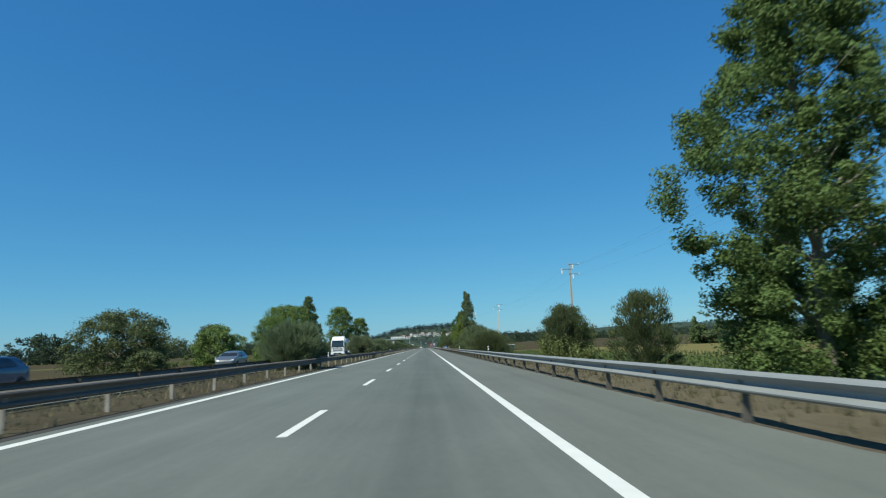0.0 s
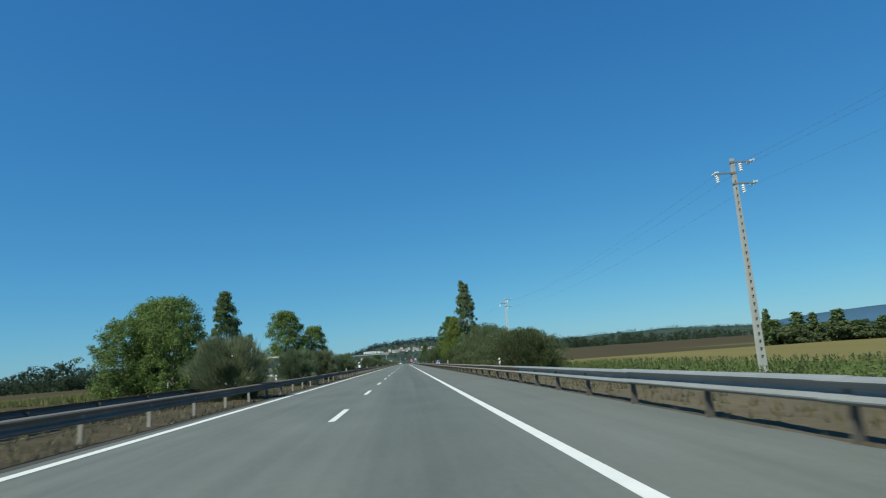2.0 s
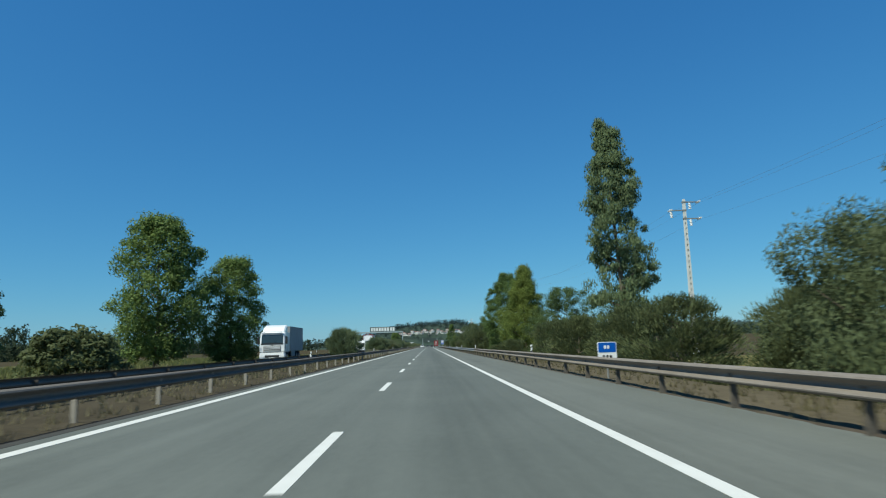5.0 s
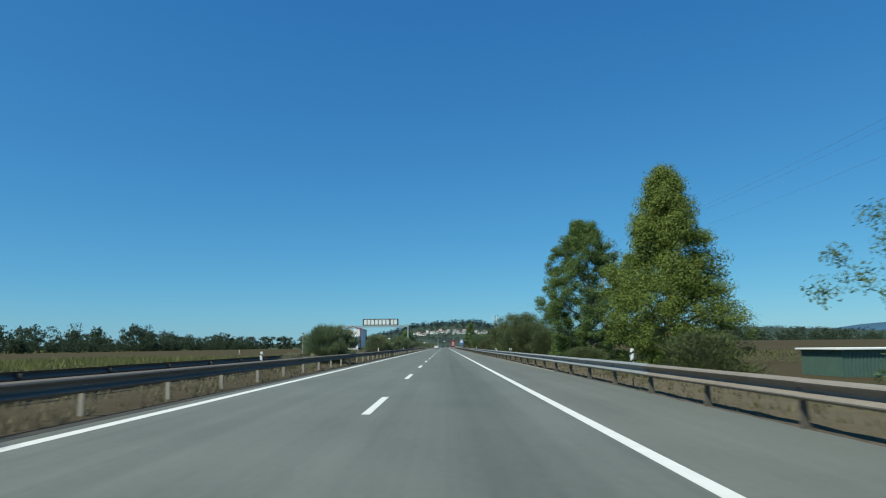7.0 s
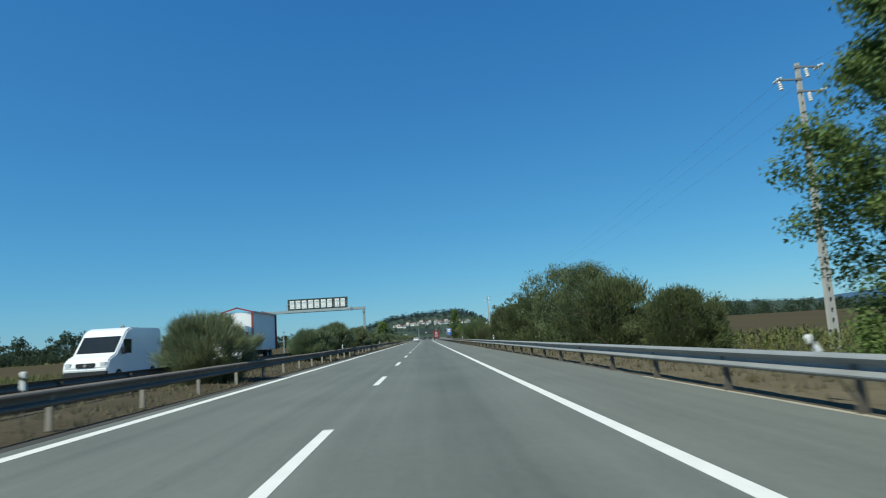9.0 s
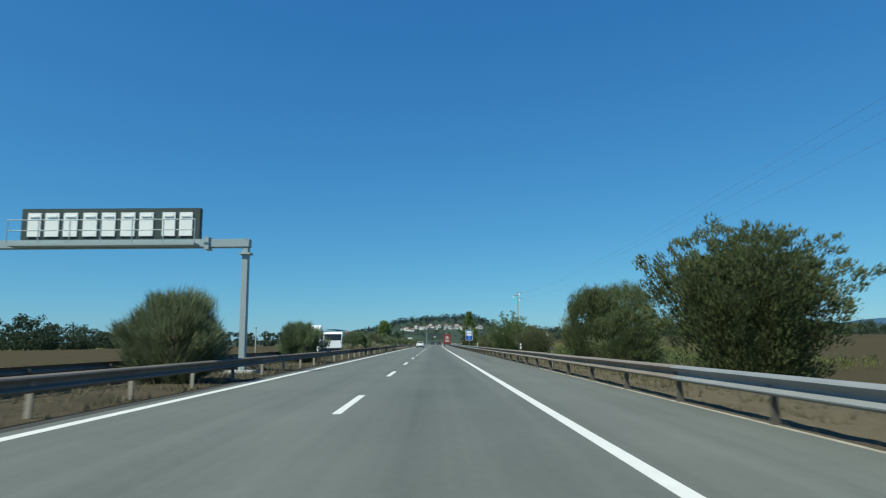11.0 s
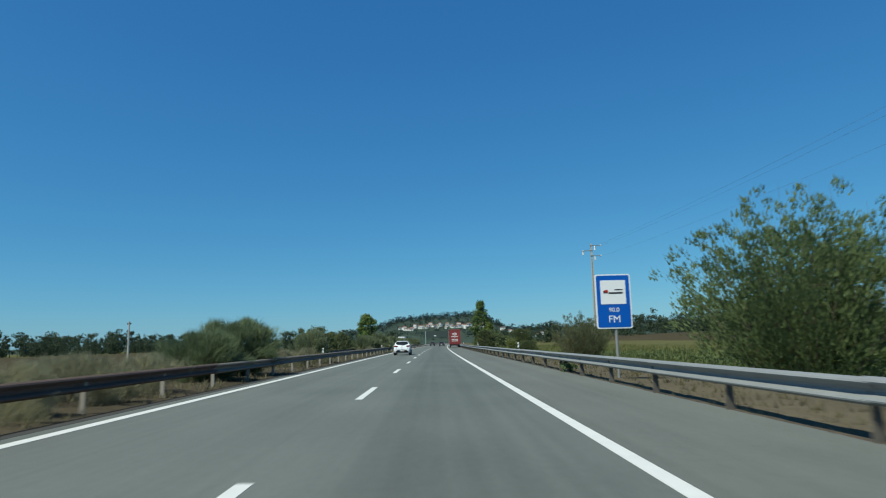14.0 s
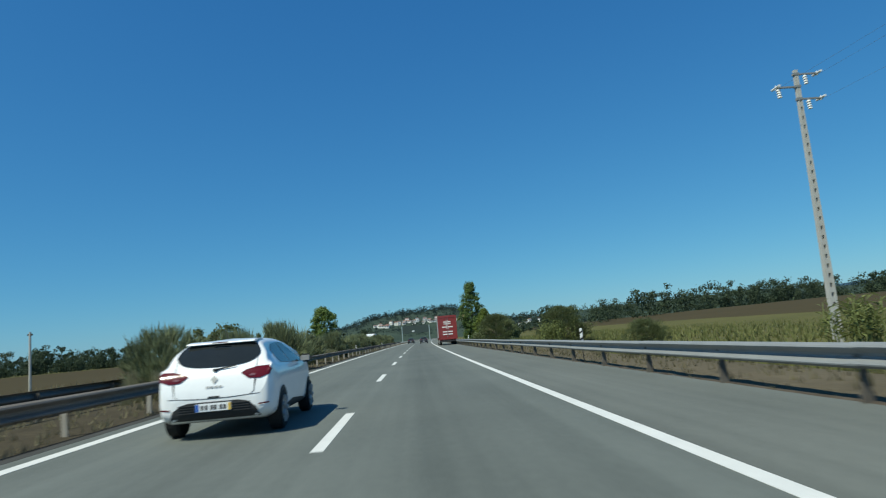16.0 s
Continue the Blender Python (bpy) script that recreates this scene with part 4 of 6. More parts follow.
M_DARKIRON = mat("dark_iron", (0.10, 0.095, 0.085), (0.06, 0.055, 0.05), 0.6, 0.5, scale=5, fine=30)
M_GLASSINS = mat("white_insulator", (0.75, 0.76, 0.74), (0.6, 0.6, 0.58), 0.25, scale=5, fine=30, spec=0.6)
M_WIRE = mat("wire", (0.17, 0.21, 0.26), (0.14, 0.18, 0.22), 0.5, 0.3)


def power_pole(x, y, hgt, concrete=M_CONC):
    base = tagged(empty("power_pole", x, y, ZF), "tapered concrete power pole with foot holes and crossarms", "power pole", "power poles along the field")
    bm = bmesh.new()
    n = 30
    # two flanges joined by webs that leave a row of foot holes
    for s in (-1, 1):
        v = []
        for zz, w in ((-0.5, 0.24), (hgt, 0.11)):
            for dx in (0.085 if zz < 0 else 0.045, w):
                for dy in (-0.16 if zz < 0 else -0.09, 0.16 if zz < 0 else 0.09):
                    v.append(bm.verts.new((s * dx, dy, zz)))
        for f in ((0, 1, 3, 2), (4, 6, 7, 5), (0, 4, 5, 1), (2, 3, 7, 6), (0, 2, 6, 4), (1, 5, 7, 3)):
            bm.faces.new([v[k] for k in f])
    box(bm, -0.07, 0.07, -0.02, 0.02, -0.4, hgt - 0.05)
    for k in range(n + 1):
        z0 = -0.3 + k * (hgt + 0.2) / n
        z1 = min(z0 + (hgt / n) * (0.55 if 1 < k < n - 3 else 1.02), hgt)
        q = max(0.0, z0) / hgt
        dd, ww = 0.157 - 0.07 * q, 0.09 - 0.04 * q
        box(bm, -ww, ww, -dd, dd, z0, z1)
    bmesh.ops.recalc_face_normals(bm, faces=bm.faces)
    part("shaft", bm, concrete, base)
    for zz, s in ((hgt - 0.25, 1), (hgt - 1.0, -1), (hgt - 1.75, 1)):
        arm = part("crossarm", box(boxbm(min(0, s * 1.35), max(0, s * 1.35), -0.05, 0.05, zz - 0.05, zz + 0.05, bevel=0.01), -0.17, 0.17, -0.12, 0.12, zz - 0.07, zz + 0.07), M_STEEL, base)
        bm = bmesh.new()
        for k in range(4):
            bmesh.ops.create_cone(bm, cap_ends=True, segments=10, radius1=0.13, radius2=0.06, depth=0.12, matrix=Matrix.Translation((s * (0.45 if s > 0 else 1.25), -0.12 - k * 0.02, zz - 0.18 - k * 0.14)))
        part("insulator", bm, M_GLASSINS, arm)
        part("insulator", tube(tube(bmesh.new(), (s * 1.3, -0.4, zz), (s * 1.3, 0.4, zz), 0.07, 0.07, 8), (s * 1.3, 0, zz - 0.12), (s * 1.3, 0, zz + 0.14), 0.05, 0.03, 8), M_GLASSINS, arm)
    return base


pole_at = [(24.6, -12.0, 15.0), (24.6, 89.2, 14.3), (24.5, 190.4, 14.6), (24.5, 285.0, 17.2), (24.6, 484.4, 15.9)]
# one pole gets a paler concrete than the rest
M_PALECONC = mat("paler_concrete", (0.66, 0.67, 0.65), (0.52, 0.53, 0.51), 0.9, scale=1.5, fine=25, bump=0.2)
for q in pole_at:
    power_pole(*q, M_PALECONC if q[1] == 190.4 else M_CONC)
line_group = "power lines above the field edge"
for s, dz, xo in ((1, 0.35, 1.3), (-1, 1.1, -1.3), (1, 1.85, 1.3)):
    for (xa, ya, ha), (xb, yb, hb) in zip(pole_at, pole_at[1:]):
        cu = bpy.data.curves.new("power_line", "CURVE")
        cu.dimensions, cu.bevel_depth, cu.bevel_resolution = "3D", 0.0055, 1
        sp = cu.splines.new("POLY")
        sp.points.add(16)
        for k in range(17):
            q = k / 16
            sp.points[k].co = (xa + (xb - xa) * q + xo, ya + (yb - ya) * q, ZF + ha + (hb - ha) * q - dz - 0.055 * (yb - ya) * q * (1 - q), 1)
        cu.materials.append(M_WIRE)
        tagged(new("power_line", cu), "thin sagging wire strung between concrete poles", "power line", line_group)

# thin posts across the oncoming carriageway
for x, y, h in ((-24.0, 367.0, 4.9), (-24.0, 400.5, 4.7), (-24.0, 447.0, 4.6), (-24.0, 494.0, 4.8), (-24.0, 335.0, 4.7), (-22.0, 300.0, 4.6)):
    base = tagged(empty("wooden_pole", x, y, ZL), "thin weathered pole beyond the oncoming carriageway", "pole", "thin poles beyond the far verge")
    part("shaft", tube(bmesh.new(), (0, 0, -0.4), (0, 0, h), 0.1, 0.07, 8), M_CONC, base)
    part("cap", boxbm(-0.16, 0.16, -0.05, 0.05, h - 0.25, h - 0.12, bevel=0.01), M_DARKIRON, base)

# ---- sign gantry over the oncoming carriageway, seen from behind ----
M_GANTRY = mat("gantry_paint", (0.34, 0.405, 0.42), (0.27, 0.33, 0.345), 0.5, 0.1, scale=1.5, fine=20)
M_SIGNBACK = mat("white_panel", (0.80, 0.81, 0.79), (0.70, 0.71, 0.69), 0.5, scale=2, fine=20)
M_SIGNFRAME = mat("dark_green_frame", (0.055, 0.075, 0.07), (0.04, 0.055, 0.05), 0.5, scale=3, fine=20)
GY = 334.0
gantry = tagged(empty("sign_gantry", -6.45, GY), "grey steel gantry carrying a row of white sign backs", "sign gantry")
part("column", box(box(boxbm(-0.14, 0.14, -0.14, 0.14, -0.2, 5.75, bevel=0.03), -0.24, 0.24, -0.24, 0.24, 5.05, 5.13), -0.26, 0.26, -0.26, 0.26, 0.0, 0.05), M_GANTRY, gantry)
part("column", boxbm(-14.9, -14.5, -0.2, 0.2, -0.9, 5.75, bevel=0.03), M_GANTRY, gantry)
beam = part("beam", box(box(boxbm(-14.7, 0.19, -0.17, 0.17, 5.36, 5.73, bevel=0.03), -1.75, -1.55, -0.25, 0.25, 5.27, 5.82), -14.2, -13.9, -0.25, 0.25, 5.27, 5.82), M_GANTRY, gantry)
part("footing", boxbm(-0.6, 0.6, -0.6, 0.6, -0.3, 0.12, bevel=0.03), M_CONC, gantry)
sign = part("sign_box", box(boxbm(-9.9, -2.1, 0.18, 0.45, 5.62, 7.18, bevel=0.02), -9.7, -2.3, 0.02, 0.2, 5.65, 5.8), M_SIGNFRAME, gantry, "dark-framed back of an overhead sign")
px = [-9.6, -8.85, -8.05, -7.2, -6.4, -5.55, -4.75, -3.75, -3.0]
for k, xx in enumerate(px):
    w = 0.62 if 0 < k < 7 else 0.58
    part("panel", box(boxbm(xx, xx + w, 0.13, 0.18, 5.92, 6.98, bevel=0.012), xx + 0.1, xx + w - 0.1, 0.09, 0.13, 6.78, 6.84), M_SIGNBACK, sign)
part("walkway", boxbm(-9.9, -2.0, -0.75, 0.02, 5.40, 5.50), M_GANTRY, gantry)
for zz in (6.05, 6.5):
    part("handrail", tube(bmesh.new(), (-9.9, -0.72, zz), (-2.0, -0.72, zz), 0.022, 0.022, 8), M_GANTRY, gantry)
for xx in np.linspace(-9.9, -2.0, 7):
    part("handrail_post", tube(bmesh.new(), (xx, -0.72, 5.47), (xx, -0.72, 6.52), 0.022, 0.022, 8), M_GANTRY, gantry)

# overhead gantry far down the road
far_gantry = tagged(empty("sign_gantry", 3.0, 800.0), "dark overhead sign gantry far down the road", "sign gantry")
for xx in (-7.2, 7.4):
    part("column", boxbm(xx - 0.2, xx + 0.2, -0.2, 0.2, -0.2, 8.2, bevel=0.03), M_GANTRY, far_gantry)
part("sign_box", boxbm(-6.8, 6.8, -0.15, 0.15, 4.3, 8.3, bevel=0.05), M_SIGNFRAME, far_gantry, "dark back of an overhead sign panel")
part("lamp_panel", boxbm(-1.9, -0.6, -0.22, -0.15, 5.1, 5.7, bevel=0.03), M_SIGNBACK, far_gantry, "white lower plate")

# ---- roadside signs ----
M_BLUE = mat("sign_blue", (0.0, 0.095, 0.46), (0.0, 0.085, 0.42), 0.35, scale=2, fine=20, spec=0.5)
M_WHITE = mat("sign_white", (0.82, 0.83, 0.84), (0.76, 0.77, 0.78), 0.35, scale=2, fine=20, spec=0.5)
M_RED = mat("sign_red", (0.5, 0.02, 0.02), (0.4, 0.02, 0.02), 0.4)
M_BLACK = mat("black_plastic", (0.02, 0.02, 0.02), (0.03, 0.03, 0.03), 0.5)


def rounded_plate(w, h, t, r, x=0.0, z=0.0, y=0.0):
    """A plate in the xz plane with round corners, its face towards -y."""
    bm = bmesh.new()
    pts = []
    for cx, cz, a0 in ((w / 2 - r, h / 2 - r, 0), (-w / 2 + r, h / 2 - r, 90), (-w / 2 + r, -h / 2 + r, 180), (w / 2 - r, -h / 2 + r, 270)):
        for k in range(5):
            a = radians(a0 + k * 22.5)
            pts.append((x + cx + r * math.cos(a), z + cz + r * math.sin(a)))
    f = bm.faces.new([bm.verts.new((a, y, b)) for a, b in pts])
    g = bmesh.ops.extrude_face_region(bm, geom=[f])
    bmesh.ops.translate(bm, verts=[v for v in g["geom"] if isinstance(v, bmesh.types.BMVert)], vec=(0, t, 0))
    bmesh.ops.recalc_face_normals(bm, faces=bm.faces)
    return bm


def words(text, size, x, y, z, material, parent):
    cu = bpy.data.curves.new("lettering", "FONT")
    cu.body, cu.size, cu.extrude = text, size, 0.002
    cu.align_x, cu.align_y = "CENTER", "CENTER"
    tmp = bpy.data.objects.new("lettering", cu)
    scene.collection.objects.link(tmp)
    me = bpy.data.meshes.new_from_object(tmp.evaluated_get(bpy.context.evaluated_depsgraph_get()))
    bpy.data.objects.remove(tmp)
    me.materials.append(material)
    o = new("lettering", me)
    o.parent = parent
    o.matrix_basis = pose(x, y, z, 90, 0, 0)
    return o


radio = tagged(empty("road_sign", 7.27, 411.7, -0.1), "tall blue radio frequency sign with white picture panel", "road sign")
part("pole", tube(bmesh.new(), (0.05, 0.06, -0.3), (0.05, 0.06, 3.1), 0.045, 0.045, 10), M_STEEL, radio)
plate = part("plate", rounded_plate(1.10, 1.68, 0.03, 0.07, 0, 2.44), M_WHITE, radio)
part("field", rounded_plate(1.02, 1.60, 0.012, 0.05, 0, 2.44, -0.006), M_BLUE, plate, "blue reflective face")
part("picture", rounded_plate(0.78, 0.74, 0.012, 0.02, 0, 2.72, -0.012), M_WHITE, plate, "white picture panel")
part("emblem", box(box(boxbm(-0.3, -0.16, -0.018, -0.012, 2.69, 2.77, bevel=0.002), -0.14, 0.3, -0.018, -0.012, 2.67, 2.72), 0.05, 0.3, -0.018, -0.012, 2.78, 2.81), M_BLACK, plate, "dark emblem bars")
part("emblem", boxbm(-0.26, -0.16, -0.021, -0.016, 2.72, 2.79, bevel=0.002), M_RED, plate, "red emblem mark")
words("90.0", 0.19, 0.0, -0.012, 2.17, M_WHITE, plate)
words("FM", 0.31, 0.0, -0.012, 1.88, M_WHITE, plate)

km = tagged(empty("road_sign", 6.95, 154.5, -0.05), "small blue and white kilometre board behind the guardrail", "road sign")
part("pole", tube(bmesh.new(), (0, 0.05, -0.3), (0, 0.05, 1.1), 0.03, 0.03, 8), M_STEEL, km)
kplate = part("plate", rounded_plate(0.60, 0.66, 0.02, 0.04, 0, 0.88), M_WHITE, km)
part("field", rounded_plate(0.56, 0.30, 0.012, 0.03, 0, 1.04, -0.006), M_BLUE, kplate, "blue upper band")
for k in range(2):
    part("text_bar", boxbm(-0.10 + 0.1 * k, -0.03 + 0.1 * k, -0.011, -0.006, 1.0, 1.1), M_WHITE, kplate)
for k in range(3):
    part("text_bar", boxbm(-0.15 + 0.11 * k, -0.08 + 0.11 * k, -0.006, 0.0, 0.63, 0.8), M_BLACK, kplate)


def small_plate(x, y, z, label, face=M_OLDSTEEL):
    b = tagged(empty("marker_plate", x, y, z), label, "marker plate")
    part("pole", tube(bmesh.new(), (0, 0.03, -0.3), (0, 0.03, 1.0), 0.025, 0.025, 8), M_STEEL, b)
    p = part("plate", rounded_plate(0.19, 0.16, 0.015, 0.02, 0, 0.95), face, b)
    for dz in (0.0, 0.055):
        part("text_bar", boxbm(-0.065, 0.065, -0.006, 0.0, 0.905 + dz, 0.94 + dz), M_DARKIRON, p)
    return b


small_plate(7.0, 246.5, -0.05, "small pale plate on a post behind the guardrail", M_SIGNBACK)
small_plate(7.0, 335.5, -0.05, "small grey plate on a post behind the guardrail")


# ---- white delineator posts ----
def delineator(x, y):
    b = tagged(empty("delineator_post", x, y, 0.0), "white plastic delineator post with black bands", "delineator", "delineator posts along the road")
    part("rod", boxbm(-0.015, 0.015, -0.01, 0.01, -0.25, 0.62), M_POST, b)
    part("stem", boxbm(-0.05, 0.05, -0.025, 0.025, 0.6, 1.1, bevel=0.018), M_SIGNBACK, b)
    for z0, z1 in ((0.70, 0.80), (0.94, 1.02)):
        bm = boxbm(-0.053, 0.053, -0.028, 0.028, z0, z1, bevel=0.013)
        for v in bm.verts:
            v.co.z += v.co.x * 0.7
        part("band", bm, M_BLACK, b)
    part("reflector", boxbm(-0.03, 0.03, -0.033, -0.028, 0.82, 0.91), M_WHITE, b)
    return b


first_del = delineator(6.78, 39.6)
for y in (-3.5, 83.0, 126.3, 168.5, 210.0, 257.3, 300.0, 344.6, 384.1, 431.5, 471.0, 520.0, 565.0):
    tilt = -32 if y == 257.3 else 2 * rng.random() - 1
    copy_thing(first_del, pose(6.78 + off(y) + (0.4 if tilt < -9 else 0.0), y, 0, 0, tilt, 0))
for y in (-1.0, 41.4, 85.4, 128.7, 172.0, 215.9, 260.0, 303.0, 346.2, 389.0, 433.7, 478.0, 521.0, 566.0):
    copy_thing(first_del, pose(-5.45 + off(y), y, -0.05, 0, 2 * rng.random() - 1, 180))
for y in (10, 60, 110, 160, 210, 260, 310, 338.6, 360, 410, 460, 510):
    copy_thing(first_del, pose(-20.0 + off(y), y, -0.12, 0, 2 * rng.random() - 1, 180))

# scraps of litter on the verge
scrap = None
for x, y in ((7.8, 451.5), (7.68, 34.8), (6.95, 201.2), (7.4, 377.0), (-5.7, 58.0), (-5.9, 84.0), (-5.8, 380.5)):
    if scrap is None:
        scrap = tagged(part("paper_scrap", boxbm(-0.05, 0.05, -0.035, 0.035, 0.0, 0.045, bevel=0.012), M_SIGNBACK, None), "crumpled white scrap of litter on the dry verge", "litter", "litter on the verge")
        scrap.matrix_basis = pose(x, y, -0.045, 0, 0, 25)
    else:
        copy_thing(scrap, pose(x, y, -0.045, 0, 0, 47 * y % 180))

# green field shed behind the verge
shed = tagged(empty("field_shed", 30.6, 238.5, ZF), "low green corrugated metal field shed", "shed")
M_SHED = mat("green_sheet_metal", (0.10, 0.17, 0.14), (0.07, 0.12, 0.10), 0.5, 0.2, scale=1, fine=12)
bm = boxbm(-2.2, 4.5, -2.5, 2.5, -0.1, 1.8)
for k in range(26):
    box(bm, -2.2 + k * 0.26, -2.1 + k * 0.26, -2.54, -2.5, 0.0, 1.8)
for k in range(19):
    box(bm, -2.24, -2.2, -2.5 + k * 0.26, -2.4 + k * 0.26, 0.0, 1.8)
part("wall", bm, M_SHED, shed)
part("roof", boxbm(-2.5, 4.8, -2.8, 2.8, 1.82, 1.96, bevel=0.03), M_SIGNBACK, shed, "pale sheet metal roof edge")

# ---- houses of the hill town ----
M_PLASTER = mat("white_plaster", (0.86, 0.85, 0.82), (0.78, 0.77, 0.73), 0.9, scale=0.4, fine=5)
M_TILE = mat("terracotta_tile", (0.30, 0.15, 0.10), (0.21, 0.11, 0.075), 0.9, scale=0.6, fine=6)
M_PANE = mat("dark_pane", (0.05, 0.06, 0.07), (0.03, 0.035, 0.04), 0.15, spec=0.6)


def house(x, y, z, w, d, h, rz, label):
    b = tagged(empty("house", x, y, z, rz), label, "house", "houses of the hill town")
    wall = part("wall", boxbm(-w / 2, w / 2, -d / 2, d / 2, -4, h), M_PLASTER, b)
    bm = bmesh.new()
    e = 0.6
    vs = [bm.verts.new(q) for q in ((-w / 2 - e, -d / 2 - e, h), (w / 2 + e, -d / 2 - e, h), (w / 2 + e, d / 2 + e, h), (-w / 2 - e, d / 2 + e, h), (-w / 4, 0, h + d * 0.14), (w / 4, 0, h + d * 0.14))]
    for f in ((0, 1, 5, 4), (1, 2, 5), (2, 3, 4, 5), (3, 0, 4), (0, 3, 2, 1)):
        bm.faces.new([vs[k] for k in f])
    part("roof", bm, M_TILE, b)
    n = max(2, int(w / 3.5))
    for fl in range(max(1, int(h / 3))):
        for k in range(n):
            xx = -w / 2 + (k + 0.5) * w / n
            part("window", boxbm(xx - 0.6, xx + 0.6, -d / 2 - 0.06, -d / 2, fl * 3 + 0.9, fl * 3 + 2.3), M_PANE, wall)
    return b


hr = np.random.default_rng(5)
for k in range(42):
    x = -54 + 3.4 * k + hr.normal() * 2
    y = 1450 + hr.random() * 34 + 4 * math.sin(k)
    w, h = 3.8 + 3.2 * hr.random(), (3.0, 4.2, 3.0, 5.4)[k % 4]
    house(x, y, hill_z(x, y) + 0.2, w, 5 + 2 * hr.random(), h, hr.normal() * 14,
          "two-storey white house with terracotta roof on the hill" if h > 4 else "low white house with terracotta roof on the hill")
for k in range(9):
    x = 105 + 12 * k + hr.normal() * 4
    y = 1400 + hr.random() * 90
    house(x, y, hill_z(x, y) + 0.2, 4.5 + 3.5 * hr.random(), 6, 5.0, hr.normal() * 12, "white house with terracotta roof among hillside trees")


# ---- vehicles ----
from mathutils.bvhtree import BVHTree


def paint(name, col, rough=0.28):
    m = mat(name, col, tuple(c * 0.94 for c in col), rough, scale=1.5, fine=12, spec=0.5)
    b = m.node_tree.nodes["Principled BSDF"]
    b.inputs["Coat Weight"].default_value, b.inputs["Coat Roughness"].default_value = 0.6, 0.08
    return m


C_WHITE = paint("white_car_paint", (0.80, 0.81, 0.82))
C_BLUE = paint("dark_blue_paint", (0.03, 0.06, 0.12))
C_GREY = paint("dark_grey_paint", (0.09, 0.10, 0.115))
C_DARK = paint("charcoal_paint", (0.03, 0.032, 0.035))
C_RED = paint("red_truck_paint", (0.22, 0.026, 0.024), 0.45)
C_YELLOW = paint("yellow_truck_paint", (0.65, 0.42, 0.04), 0.4)
C_ORANGE = paint("orange_truck_paint", (0.55, 0.13, 0.02), 0.4)
C_CRANE = paint("blue_crane_paint", (0.06, 0.145, 0.195), 0.5)
M_CARGLASS = mat("tinted_glass", (0.014, 0.017, 0.018), (0.022, 0.025, 0.026), 0.06, spec=0.4, scale=2)
M_SCREEN = mat("truck_windscreen", (0.03, 0.045, 0.045), (0.02, 0.03, 0.03), 0.05, spec=1.0, scale=1.5)
M_TYRE = mat("tyre_rubber", (0.022, 0.022, 0.022), (0.035, 0.034, 0.033), 0.85, scale=6, fine=40, bump=0.2)
M_RIM = mat("alloy_rim", (0.36, 0.36, 0.355), (0.26, 0.26, 0.255), 0.45, 0.25, scale=6, fine=30)
M_TRIM = mat("black_trim", (0.025, 0.026, 0.028), (0.04, 0.041, 0.043), 0.6, scale=6, fine=60, bump=0.1)
M_TAIL = mat("tail_lamp_red", (0.115, 0.006, 0.012), (0.075, 0.004, 0.008), 0.15, spec=0.4, scale=8)
M_LAMP = mat("lamp_lens", (0.65, 0.67, 0.69), (0.5, 0.52, 0.54), 0.1, spec=0.8, scale=8)
M_CLEAR = mat("clear_lens", (0.22, 0.10, 0.11), (0.15, 0.06, 0.07), 0.12, spec=0.6, scale=8)
M_TARP = mat("grey_tarpaulin", (0.30, 0.31, 0.31), (0.22, 0.23, 0.23), 0.7, scale=1.0, fine=8, bump=0.1)
M_ALU = mat("trailer_white", (0.74, 0.75, 0.75), (0.66, 0.67, 0.67), 0.45, scale=0.8, fine=10)


def spline(P, n):
    """Catmull-Rom through the rows of P, n points to a span."""
    P = np.asarray(P, float)
    Q = np.concatenate([P[:1] * 2 - P[1:2], P, P[-1:] * 2 - P[-2:-1]])
    out = []
    for k in range(1, len(Q) - 2):
        a, b, c, d = Q[k - 1], Q[k], Q[k + 1], Q[k + 2]
        for t in np.arange(n) / n:
            out.append(0.5 * (2 * b + (c - a) * t + (2 * a - 5 * b + 4 * c - d) * t * t + (3 * b - a - 3 * c + d) * t ** 3))
    out.append(P[-1])
    return np.array(out)


def car_ring(y, W, zb, T):
    if T < 1.06:
        belt = T - 0.05
        up = [(W * 0.93, T - 0.03), (W * 0.72, T - 0.004), (0.0, T + 0.012)]
    else:
        belt = 0.95
        lean = lambda z: W - 0.022 - 0.33 * (z - 0.95) / 0.5
        up = [(lean(0.95 + 0.6 * (T - 0.95)), 0.95 + 0.6 * (T - 0.95)), (lean(T - 0.045) - 0.02, T - 0.03), (0.0, T + 0.015)]
    half = [(W * 0.80, zb), (W * 0.965, zb + 0.10 * min(1, (belt - zb) / 0.5)), (W, zb + 0.55 * (belt - zb)), (W * 0.975, belt)] + up
    return [(x, y, z) for x, z in half]


